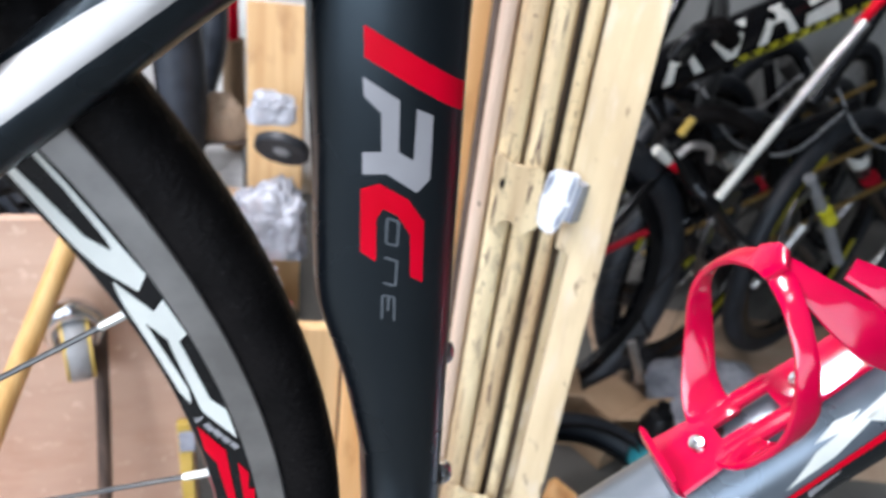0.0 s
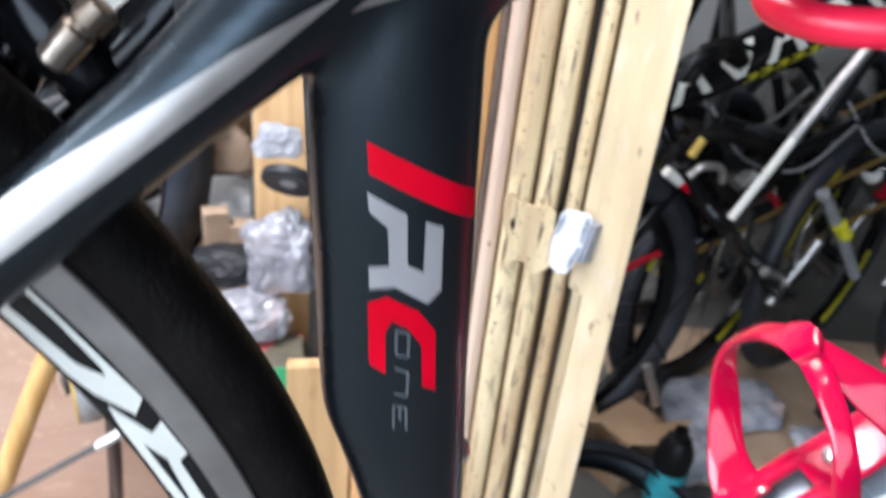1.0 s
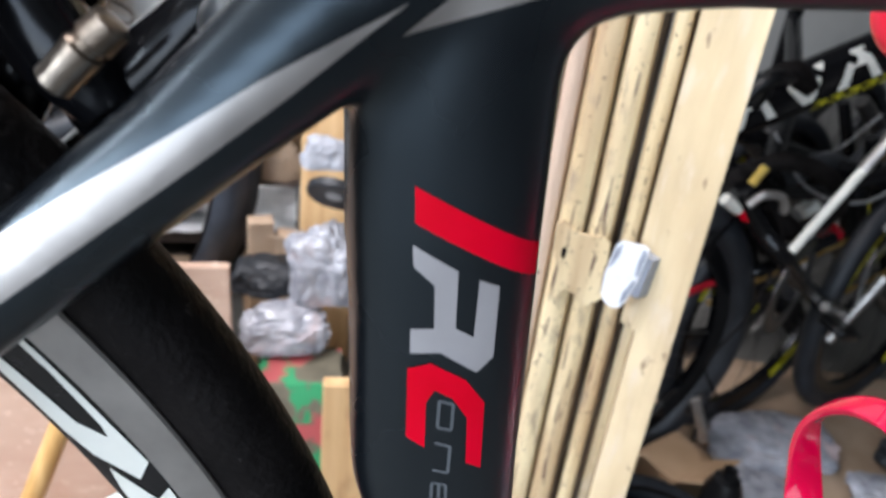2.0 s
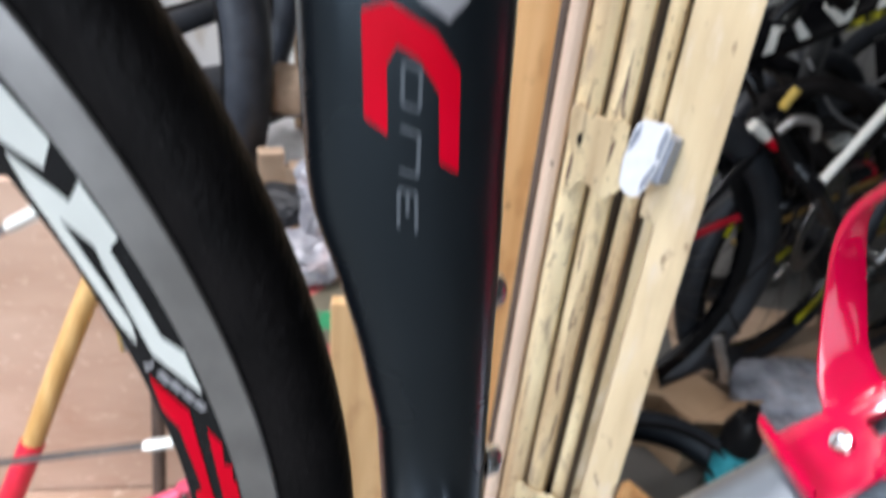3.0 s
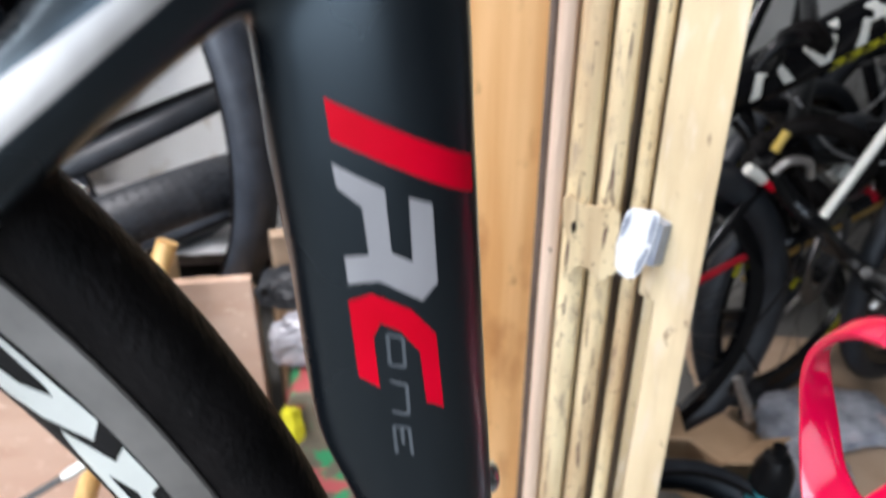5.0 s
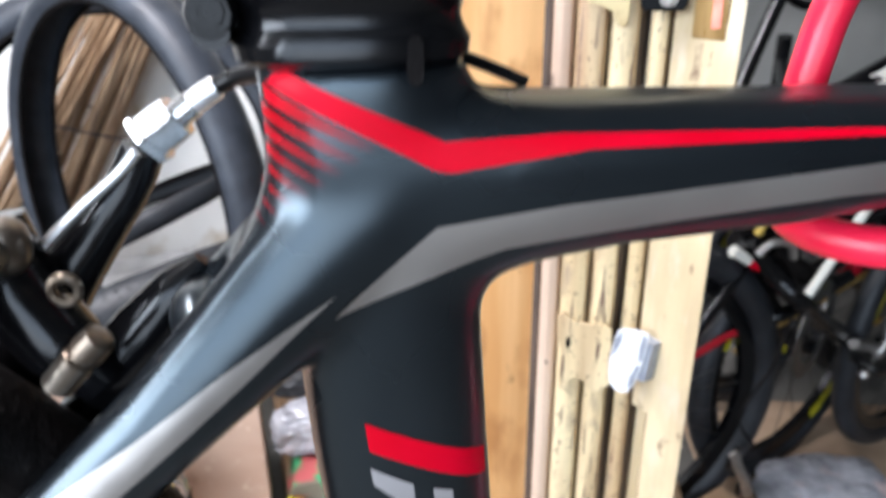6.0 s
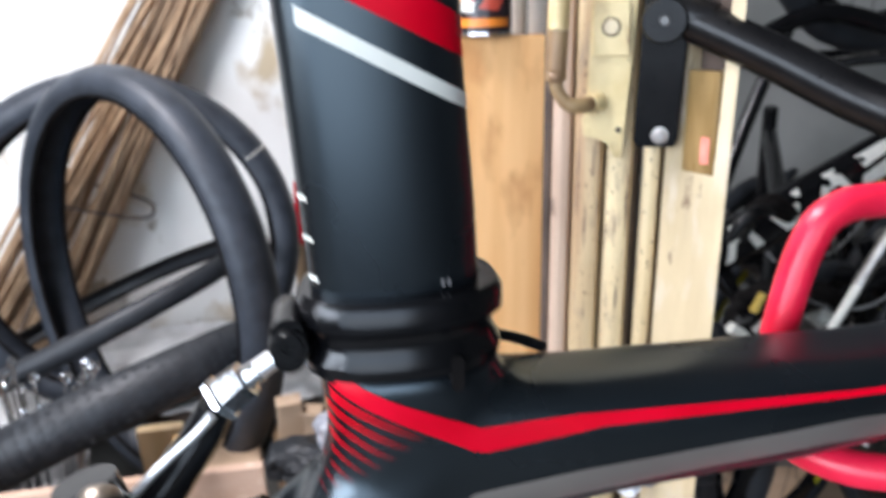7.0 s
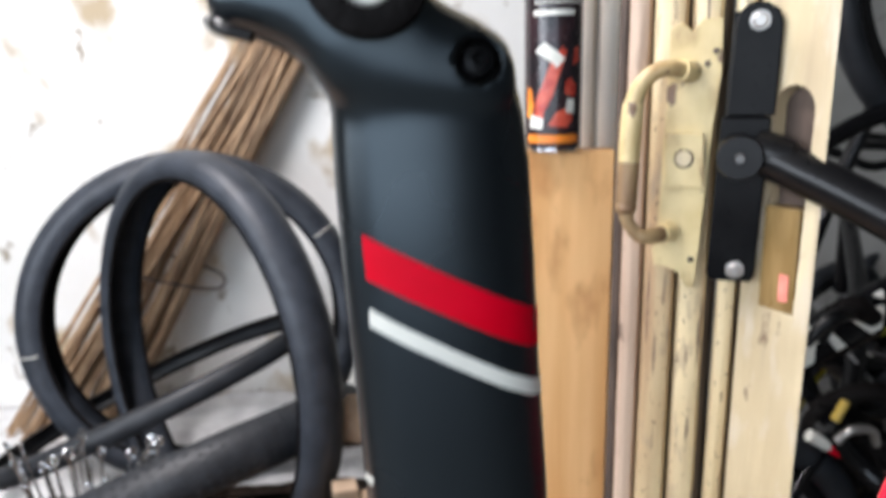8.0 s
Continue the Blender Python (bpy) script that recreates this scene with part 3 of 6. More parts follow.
# seat post with its head, clamp and bolt
post_secs = [(0.79, -0.0548, -0.0155, 0.0118), (0.8205, -0.0559, -0.0164, 0.0118), (0.8371, -0.0565, -0.0169, 0.0118), (0.8678, -0.0578, -0.019, 0.0118), (0.8886, -0.0588, -0.02, 0.0118), (0.9091, -0.0592, -0.0212, 0.0118), (0.919, -0.0590, -0.0226, 0.0120), (0.9255, -0.0590, -0.0246, 0.0128), (0.9300, -0.0580, -0.0270, 0.0128)]
head_secs = [(-0.0785, 0.9352, 0.9425, 0.0095), (-0.0764, 0.9336, 0.9440, 0.0125), (-0.0706, 0.9316, 0.9460, 0.0146), (-0.0653, 0.9292, 0.9480, 0.0150), (-0.0618, 0.9258, 0.9490, 0.0150), (-0.0585, 0.9200, 0.9490, 0.0148), (-0.0500, 0.9160, 0.9480, 0.0142), (-0.0415, 0.9150, 0.9420, 0.0138), (-0.0387, 0.9150, 0.9385, 0.0136), (-0.0321, 0.9150, 0.9352, 0.0134), (-0.0278, 0.9160, 0.9325, 0.0126), (-0.0256, 0.9180, 0.9300, 0.0112), (-0.0248, 0.9200, 0.9265, 0.0095)]
head = loft([oval((x, 0, (lo + hi) / 2), Z, Y, (hi - lo) / 2, b, 40, 2.8) for x, lo, hi, b in head_secs])
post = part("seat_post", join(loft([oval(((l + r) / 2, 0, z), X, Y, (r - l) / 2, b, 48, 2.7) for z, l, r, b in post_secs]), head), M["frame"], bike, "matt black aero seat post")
rm = post.modifiers.new("remesh", "REMESH")
rm.mode, rm.voxel_size, rm.use_smooth_shade = "VOXEL", 0.0012, True
sm = post.modifiers.new("smooth", "CORRECTIVE_SMOOTH")
sm.iterations, sm.factor, sm.smooth_type, sm.use_only_smooth = 10, 0.5, "SIMPLE", True


def scoop(target, profile, m):
    """Takes a turned hollow out of a thing for good."""
    tool = part("cutter", lathe(profile, 40, closed=False), M["frame"], at=m)
    mod = target.modifiers.new("hollow", "BOOLEAN")
    mod.operation, mod.object, mod.solver = "DIFFERENCE", tool, "EXACT"
    carved = bpy.data.meshes.new_from_object(target.evaluated_get(bpy.context.evaluated_depsgraph_get()))
    target.modifiers.clear()
    target.data = carved
    bpy.data.objects.remove(tool)
    for p in carved.polygons:
        p.use_smooth = True


scoop(post, [(0.0, -0.012), (0.0075, -0.012), (0.0062, -0.0035), (0.0048, -0.0012), (0.0043, 0.001), (0.0043, 0.006), (0.0, 0.006)], pose(-0.0322, -0.0120, LIFT + 0.9272, -14, 0, 8))
decal("post_stripe", [[(-0.0541, 0.8967), (-0.0196, 0.8790), (-0.0188, 0.8705), (-0.0536, 0.8881)]], M["red"], post, post, label="slanting red stripe")
decal("post_line", [[(-0.0534, 0.8823), (-0.0188, 0.8635), (-0.0185, 0.8600), (-0.0534, 0.8786)]], M["white"], post, post, label="thin white stripe")
for k in range(3):
    z = 0.8250 + 0.0092 * k
    decal("height_mark", [band((-0.0573 - 0.00045 * k, z), (-0.0535 - 0.00045 * k, z + 0.0003), 0.0014, 0.0014)], M["white"], post, post, label="white height mark")
for dx in (-0.0266, -0.0252):
    decal("front_mark", [band((dx, 0.8225), (dx + 0.0002, 0.8243), 0.0005, 0.0005)], M["light_grey"], post, post)
bolt_hole = part("bolt_recess", moved(lathe([(0.0, 0.0042), (0.0041, 0.0042), (0.0041, 0.0), (0.0044, 0.0), (0.0044, 0.0052), (0.0, 0.0052)], 32, closed=False), pose(-0.0322, -0.0120, 0.9272, -14, 0, 8)), M["black_plastic"], post, "round black bolt recess")
part("head_bolt", moved(lathe([(0.0, 0.0012), (0.0012, 0.0012), (0.0014, -0.0006), (0.0026, -0.0004), (0.0031, 0.0008), (0.0031, 0.0040), (0.0, 0.0040)], 24, closed=False), pose(-0.0322, -0.0120, 0.9272, -14, 0, 8)), M["black_plastic"], bolt_hole, "dark socket bolt head")
cradle = part("rail_clamp", moved(lathe([(0.0053, -0.0185), (0.0085, -0.0188), (0.0099, -0.0182), (0.0104, -0.0172), (0.0104, 0.0172), (0.0099, 0.0182), (0.0053, 0.0185)], 56), Matrix.Translation((-0.0506, 0, 0.9412))), M["rubber"], post, "black round rail clamp with a pale core")
part("clamp_core", moved(lathe([(0.0, -0.0178), (0.0046, -0.0178), (0.0052, -0.0172), (0.0052, 0.0172), (0.0, 0.0178)], 32, closed=False), Matrix.Translation((-0.0506, 0, 0.9412))), M["nipple"], cradle, "pale alloy rail end")
part("clamp_lip", tube([(-0.0790, -0.004, 0.9352), (-0.0755, -0.0120, 0.9336), (-0.0700, -0.0142, 0.9318)], [0.0012, 0.0015, 0.0010], 10), M["black_plastic"], post)

# seat clamp
clamp_rings = []
for z, g in [(0.8015, 0.0), (0.8030, 0.0022), (0.8060, 0.0026), (0.8085, 0.0012), (0.8105, 0.0006), (0.8130, 0.0012), (0.8150, 0.0030), (0.8195, 0.0030), (0.8215, 0.0016), (0.8215, -0.0015)]:
    clamp_rings.append(oval((-0.0352, 0, z), X, Y, 0.0212 + g, 0.0142 + g, 48, 2.5))
clamp = part("seat_clamp", loft(clamp_rings), M["gloss_black"], bike, "black seat clamp collar")
for z in (0.8092, 0.8150):
    part("clamp_ear", moved(tube([(-0.055, 0, z), (-0.0605, -0.001, z), (-0.0612, -0.0120, z)], [0.0036, 0.0038, 0.0036], 16, 4), Matrix.Identity(4)), M["gloss_black"], clamp)
part("clamp_bolt", moved(join(lathe([(0.0016, -0.001), (0.0030, -0.001), (0.0034, 0.0), (0.0034, 0.02), (0.0016, 0.02)], 24)), Matrix.Translation((-0.0612, -0.0125, 0.8125))), M["black_plastic"], clamp, "dark socket-head bolt")
part("clamp_body", moved(join(lathe([(0.0, -0.010), (0.0040, -0.010), (0.0046, -0.0085), (0.0046, 0.010), (0.0, 0.010)], 28, closed=False)), Matrix.Translation((-0.0610, -0.003, 0.8120))), M["black_plastic"], clamp)
part("relief_slot", slab([(-0.0259, 0.8066), (-0.0248, 0.8075), (-0.0236, 0.8073), (-0.0230, 0.8064), (-0.0230, 0.8005), (-0.0234, 0.7990), (-0.0246, 0.7984), (-0.0256, 0.7990), (-0.0260, 0.8005)], -0.0164, -0.0138), M["rubber"], bike, "slot sawn under the clamp")

# two bottle bolts on the seat tube
for x, z in ((0.0028, 0.6062), (0.0098, 0.5452)):
    b = part("bottle_bolt", moved(lathe([(0.0, -0.0020), (0.0017, -0.0020), (0.0019, -0.0037), (0.0028, -0.0036), (0.0041, -0.0026), (0.0047, -0.0010), (0.0047, 0.0), (0.0052, 0.0002), (0.0052, 0.0012), (0.0, 0.0012)], 26, closed=False), Matrix.Translation((x - 0.0038, 0, z)) @ pose(0, 0, 0, 0, 8, 90)), M["chrome"], bike, "bright steel socket bolt")

# ---------------------------------------------------------------- rear wheel
HUB = (-0.365, 0, 0.512)
wheel = part("rear_wheel", moved(lathe([(0.0, -0.05), (0.012, -0.05), (0.016, -0.03), (0.026, -0.028), (0.026, -0.024), (0.014, -0.02), (0.014, 0.02), (0.026, 0.024), (0.026, 0.028), (0.016, 0.03), (0.012, 0.05), (0.0, 0.05)], 32, closed=False), Matrix.Identity(4)), M["alloy"], bike, "rear wheel with deep black rim and silver brake track", at=pose(*HUB))
rim = part("rim", lathe([(0.2862, -0.003), (0.2878, -0.0068), (0.2918, -0.0088), (0.301, -0.0104), (0.3022, -0.0106), (0.3022, 0.0106), (0.2918, 0.0088), (0.2878, 0.0068), (0.2862, 0.003)], 240), M["rim_black"], wheel, "gloss black deep rim")
part("brake_track", lathe([(0.3023, -0.0104), (0.3025, -0.0109), (0.3113, -0.0111), (0.3119, -0.0105), (0.3119, 0.0105), (0.3113, 0.0111), (0.3025, 0.0109), (0.3023, 0.0104)], 240), M["alloy"], wheel, "silver brake track")
tyre_prof = [(0.3120, -0.0098), (0.3130, -0.0103)]
for k in range(13):
    a = radians(-100 + 200 * k / 12)
    tyre_prof.append((0.3198 + 0.0119 * math.cos(a), 0.0122 * math.sin(a)))
tyre_prof += [(0.3130, 0.0103), (0.3120, 0.0098)]
part("tyre", lathe(tyre_prof, 240), M["rubber"], wheel, "black slick racing tyre")
for i in range(24):
    a = radians(8.7 + 15 * i)
    side = -1 if i % 2 else 1
    tang = radians(62) * (1 if (i // 2) % 2 else -1)
    hubp = Vector((0.024 * math.cos(a + tang), side * 0.026, 0.024 * math.sin(a + tang)))
    out = Vector((0.2868 * math.cos(a), 0, 0.2868 * math.sin(a)))
    d = (hubp - out).normalized()
    sp = part("spoke", tube([out, hubp], 0.0010, 8, 1), M["steel_dark"], wheel)
    part("nipple", tube([out - d * 0.003, out + d * 0.0095, out + d * 0.0105], [0.0016, 0.0015, 0.0011], 6, 1), M["nipple"], sp, "pale spoke nipple")


def on_rim(loops):
    return [[(x - HUB[0], z - HUB[2]) for x, z in loop] for loop in loops]


decal("white_rim_mark", on_rim([[(-0.1044, 0.6443), (-0.1024, 0.6359), (-0.0889, 0.6012), (-0.0856, 0.5965), (-0.0861, 0.6030), (-0.0969, 0.6296), (-0.0910, 0.6234), (-0.0897, 0.6182), (-0.0825, 0.5937), (-0.0802, 0.5910), (-0.0717, 0.5818), (-0.0748, 0.5951), (-0.0796, 0.5992), (-0.0877, 0.6229), (-0.0853, 0.6260), (-0.0912, 0.6388), (-0.0940, 0.6340)]]), M["white"], wheel, rim, label="angular white rim lettering shape")
decal("white_rim_mark", on_rim([[(-0.1195, 0.6875), (-0.1110, 0.6740), (-0.1015, 0.6580), (-0.0950, 0.6474), (-0.0976, 0.6410), (-0.1073, 0.6485), (-0.1128, 0.6550), (-0.1170, 0.6620), (-0.1263, 0.6785), (-0.1255, 0.6818), (-0.1165, 0.6690), (-0.1097, 0.6590), (-0.1032, 0.6548), (-0.1043, 0.6585), (-0.1125, 0.6735), (-0.1212, 0.6870)]]), M["white"], wheel, rim, label="angular white rim lettering shape")
decal("red_rim_mark", on_rim([[(-0.0843, 0.5861), (-0.0825, 0.5746), (-0.0788, 0.5693), (-0.0749, 0.5466), (-0.0770, 0.5441), (-0.0764, 0.5304), (-0.0719, 0.5329), (-0.0654, 0.5171), (-0.0636, 0.5236), (-0.0662, 0.5618), (-0.0718, 0.5701), (-0.0710, 0.5613), (-0.0688, 0.5364), (-0.0721, 0.5438), (-0.0757, 0.5758)]]), M["red"], wheel, rim, label="angular red rim lettering shape")
decal("white_rim_mark", on_rim([[(-0.0757, 0.5206), (-0.0703, 0.5228), (-0.0651, 0.5018), (-0.0655, 0.488), (-0.0680, 0.488), (-0.0679, 0.5021), (-0.0713, 0.5141), (-0.0727, 0.5023), (-0.0735, 0.488), (-0.0775, 0.488), (-0.0769, 0.5027)]]), M["white"], wheel, rim, label="angular white rim lettering shape")
decal("grey_rim_mark", on_rim([band((-0.0852, 0.5898), (-0.0827, 0.5898), 0.0009, 0.0009), band((-0.0848, 0.5880), (-0.0825, 0.5912), 0.0009, 0.0009), band((-0.0816, 0.5880), (-0.0796, 0.5848), 0.0022, 0.0022), band((-0.0789, 0.5852), (-0.0769, 0.5823), 0.0022, 0.0022), band((-0.0763, 0.5822), (-0.0743, 0.5796), 0.0022, 0.0022), band((-0.0737, 0.5794), (-0.0717, 0.5769), 0.0022, 0.0022)]), M["light_grey"], wheel, rim, label="small grey lettering bars")

# ---------------------------------------------------------------- bottle cage on the down tube
CB = Vector((0.1265, 0, 0.5428))


def cg(s, y, n):
    return CB + DT_DIR * s + Y * y + DT_NOR * n


def strip(pts, w, t, side):
    """A flat curved strip; w: half widths along the tube, t: half thickness."""
    path = smooth_path([cg(*p) for p in pts], 7)
    rings, m = [], len(path)
    for i, c in enumerate(path):
        tg = (path[min(i + 1, m - 1)] - path[max(i - 1, 0)]).normalized()
        e1 = (side - tg * side.dot(tg)).normalized()
        wi = float(np.interp(i / (m - 1), np.linspace(0, 1, len(w)), w))
        rings.append(oval(c, e1, tg.cross(e1), wi, t, 14, 3.5))
    return loft(rings)


cage = thing("bottle_cage", pose(0, 0, LIFT), "glossy red plastic bottle cage bolted on the down tube", "bottle cage")
part("spine", join(strip([(-0.018, 0.0, 0.004), (0.0, 0, 0.004), (0.010, 0, 0.004)], [0.0165, 0.0150, 0.0135], 0.0022, Y),
                   strip([(0.008, 0.0095, 0.004), (0.042, 0.0095, 0.004)], [0.0042, 0.0042], 0.0024, Y), strip([(0.008, -0.0095, 0.004), (0.042, -0.0095, 0.004)], [0.0042, 0.0042], 0.0024, Y),
                   strip([(0.038, 0, 0.004), (0.07, 0, 0.004), (0.10, 0, 0.006), (0.12, 0, 0.010)], [0.0135, 0.012, 0.013, 0.014], 0.0022, Y)), M["cage"], cage, "slotted red spine")
part("lip", strip([(-0.0175, 0, 0.0025), (-0.0185, 0, 0.009), (-0.0165, 0, 0.0165)], [0.0165, 0.0175, 0.0165], 0.0016, Y), M["cage"], cage)
for s in (-1, 1):
    part("arm", strip([(0.0130, s * 0.004, 0.0040), (0.0130, s * 0.0115, 0.0048), (0.0150, s * 0.0185, 0.0085), (0.0205, s * 0.026, 0.0155), (0.030, s * 0.0335, 0.027), (0.0375, s * 0.0368, 0.040), (0.0435, s * 0.0355, 0.052), (0.050, s * 0.030, 0.0615), (0.057, s * 0.018, 0.0710), (0.0625, s * 0.002, 0.0755)], [0.0118, 0.0114, 0.0096, 0.0076, 0.0067, 0.0058, 0.0045, 0.0040, 0.0044, 0.0054], 0.0018, DT_DIR), M["cage"], cage, "curved red arm")
part("upper_arm", strip([(0.062, -0.003, 0.0765), (0.067, -0.016, 0.0685), (0.071, -0.025, 0.0575), (0.077, -0.031, 0.045), (0.085, -0.030, 0.028), (0.092, -0.018, 0.009)], [0.0062, 0.0065, 0.009, 0.0115, 0.0115, 0.010], 0.0018, DT_DIR), M["cage"], cage, "broad curved red arm")
part("upper_hook", strip([(0.0810, -0.016, 0.0690), (0.0855, -0.024, 0.0620), (0.0885, -0.0295, 0.0520), (0.0900, -0.031, 0.0400)], [0.0045, 0.0060, 0.0075, 0.0085], 0.0018, DT_DIR), M["cage"], cage)
part("tab", strip([(0.0560, 0, 0.0765), (0.0640, 0, 0.0785), (0.0690, 0, 0.0795)], [0.006, 0.0085, 0.003], 0.0020, Y), M["cage"], cage)
for s in (0.0, 0.051):
    part("cage_bolt", moved(lathe([(0.0, 0.0005), (0.0016, 0.0005), (0.0018, 0.0022), (0.0034, 0.002), (0.0042, 0.0), (0.0, -0.003)], 20, "z", False), Matrix.Translation(cg(s, 0, 0.0065)) @ pose(0, 0, 0, 0, -41, 0)), M["chrome"], cage, "bright steel bolt")

# ---------------------------------------------------------------- rear brake, cable, front derailleur
brake = part("rear_brake", tube([(-0.118, 0.012, 0.768), (-0.115, 0.010, 0.752), (-0.106, 0.006, 0.738), (-0.098, 0.004, 0.728)], [0.008, 0.010, 0.009, 0.006], 18), M["gloss_black"], bike, "black rear brake caliper")
part("brake_arm", tube([(-0.0850, 0.022, 0.7795), (-0.0890, 0.022, 0.7722), (-0.0968, 0.021, 0.7620), (-0.1090, 0.020, 0.7470), (-0.1225, 0.018, 0.7280), (-0.132, 0.016, 0.712)], [0.0050, 0.0054, 0.0060, 0.0078, 0.0100, 0.0100], 18), M["gloss_black"], brake, "gloss black caliper arm")
part("cable_strand", tube([(-0.0850, 0.016, 0.7805), (-0.0896, 0.016, 0.7757), (-0.0990, 0.015, 0.7683), (-0.1086, 0.013, 0.7599)], 0.0013, 10), M["bright"], brake, "bare bright cable strand")
part("brake_arm", tube([(-0.112, -0.004, 0.772), (-0.122, -0.012, 0.752), (-0.126, -0.022, 0.728), (-0.124, -0.026, 0.708)], [0.0012, 0.0078, 0.0072, 0.006], 16), M["gloss_black"], brake, "gloss black caliper arm")
part("cable_barrel", tube([(-0.0915, -0.010, 0.7484), (-0.0921, -0.010, 0.7478), (-0.0955, -0.010, 0.7447), (-0.0958, -0.010, 0.7444), (-0.0968, -0.010, 0.7436), (-0.0972, -0.010, 0.7432), (-0.1030, -0.010, 0.7370), (-0.1036, -0.010, 0.7362)], [0.0024, 0.0036, 0.0038, 0.0031, 0.0031, 0.0038, 0.0036, 0.0024], 18, 1), M["worn_bronze"], brake, "worn dark bronze cable barrel")
part("eye_ring", tube([(-0.0975 + 0.0027 * math.cos(q), -0.008, 0.7585 + 0.0027 * math.sin(q)) for q in np.linspace(0, 2 * math.pi, 13)[:-1]], 0.0011, 8, 2, True), M["worn_bronze"], brake, "small bronze eye")
part("brake_arm", tube([(-0.1030, 0.013, 0.722), (-0.0975, 0.012, 0.7285), (-0.0886, 0.012, 0.7375), (-0.0795, 0.012, 0.7480), (-0.0735, 0.012, 0.7548)], [0.0078, 0.0085, 0.0082, 0.0060, 0.0020], 18), M["gloss_black"], brake, "gloss black caliper arm by the stay")
part("pivot_bolt", moved(lathe([(0.0, -0.006), (0.0042, -0.006), (0.005, -0.004), (0.005, 0.006), (0.0, 0.006)], 18, closed=False), Matrix.Translation((-0.1145, -0.006, 0.7645))), M["steel_dark"], brake)
adj = part("barrel_adjuster", tube([(-0.0848, 0.022, 0.7806), (-0.0838, 0.022, 0.7813), (-0.0837, 0.022, 0.7814), (-0.0822, 0.022, 0.7825), (-0.0821, 0.022, 0.7826), (-0.0758, 0.022, 0.7871), (-0.0757, 0.022, 0.7872)], [0.0050, 0.0066, 0.0070, 0.0070, 0.0060, 0.0056, 0.0036], 6, 1), M["chrome"], brake, "bright hexagonal barrel adjuster")
part("neck", tube([(-0.0760, 0.022, 0.7870), (-0.0722, 0.022, 0.7896)], [0.0034, 0.0032], 16, 1), M["chrome"], adj)
part("ferrule", tube([(-0.0724, 0.022, 0.7894), (-0.0722, 0.022, 0.7896), (-0.0690, 0.0218, 0.7918), (-0.0660, 0.0215, 0.7935)], [0.0024, 0.0029, 0.0029, 0.0026], 16, 1), M["bright"], adj)
part("brake_cable", tube([(-0.0660, 0.0215, 0.7935), (-0.060, 0.018, 0.7962), (-0.052, 0.010, 0.798)], 0.0021, 12), M["black_plastic"], bike, "black brake cable housing")
part("cable_run", tube([(-0.012, 0.008, 0.8005), (-0.004, 0.010, 0.7972), (0.004, 0.010, 0.7935)], 0.0015, 10), M["black_plastic"], bike)
part("brake_bridge", tube([(-0.070, -0.016, 0.745), (-0.074, 0.0, 0.7475), (-0.070, 0.016, 0.745)], [0.005, 0.006, 0.005], 14), M["frame"], bike)

def lump(c, rx, ry, rz, p=2.6, m=None):
    """A rounded block round c."""
    rings = []
    for k in range(15):
        a = radians(-84 + 12 * k)
        s, h = math.cos(a) ** (2 / p), math.copysign(abs(math.sin(a)) ** (2 / p), a)
        rings.append(oval((0, 0, rz * h), X, Y, rx * s, ry * s, 24, p))
    return moved(loft(rings), Matrix.Translation(c) @ (m or Matrix.Identity(4)))


part("pad_holder", lump((-0.1126, 0.004, 0.7645), 0.0058, 0.0050, 0.0066, 2.4), M["worn_bronze"], brake, "dirty worn pad holder")
mech = part("front_derailleur", lump((-0.0085, -0.0215, 0.5185), 0.0062, 0.0080, 0.0060, 2.3), M["polished"], bike, "polished grey metal front derailleur")
mech.location = (-0.007, 0.0, 0.0145)
part("clamp_band", tube([(-0.0165, -0.0100, 0.5185), (-0.0120, -0.0150, 0.5187), (-0.0035, -0.0170, 0.5184), (0.0060, -0.0150, 0.5178), (0.0105, -0.0100, 0.5174)], 0.0034, 14, 5, flat=0.5, up=(0, 0, 1)), M["polished"], mech, "band round the seat tube")
part("knuckle", lump((0.0060, -0.0235, 0.5180), 0.0066, 0.0060, 0.0044, 2.8, pose(0, 0, 0, 0, 18, 0)), M["polished"], mech)
part("knuckle", lump((0.0135, -0.0240, 0.5120), 0.0042, 0.0062, 0.0048, 2.4), M["bright"], mech)
part("body", lump((-0.0005, -0.0290, 0.5105), 0.0165, 0.0062, 0.0050, 3.6, pose(0, 0, 0, 0, -4, 0)), M["polished"], mech)
for x, z, w, tilt in ((-0.0110, 0.5120, 0.0016, 12), (-0.0030, 0.5128, 0.0020, -8), (0.0050, 0.5120, 0.0014, -20)):
    part("rib", lump((x, -0.0335, z), w, 0.0022, 0.0052, 3.0, pose(0, 0, 0, 0, tilt, 0)), M["bright"], mech)
part("outer_link", lump((-0.0185, -0.0300, 0.5075), 0.0058, 0.0058, 0.0036, 2.6, pose(0, 0, 0, 0, 20, 0)), M["bright"], mech)
part("inner_link", lump((0.0165, -0.0290, 0.5070), 0.0046, 0.0064, 0.0046, 2.4), M["bright"], mech)
part("lower_link", lump((-0.0020, -0.0340, 0.5040), 0.0175, 0.0040, 0.0030, 3.4), M["bright"], mech)
for x, z, d in ((-0.0070, 0.5118, -0.0345), (0.0085, 0.5165, -0.0292), (0.0160, 0.5085, -0.0352), (-0.0185, 0.5078, -0.0355)):
    part("screw", moved(lathe([(0.0, 0.0002), (0.0006, 0.0002), (0.0008, -0.0012), (0.0018, -0.0012), (0.0022, -0.0004), (0.0022, 0.002), (0.0, 0.002)], 14, closed=False), Matrix.Translation((x, d, z))), M["steel_dark"], mech)
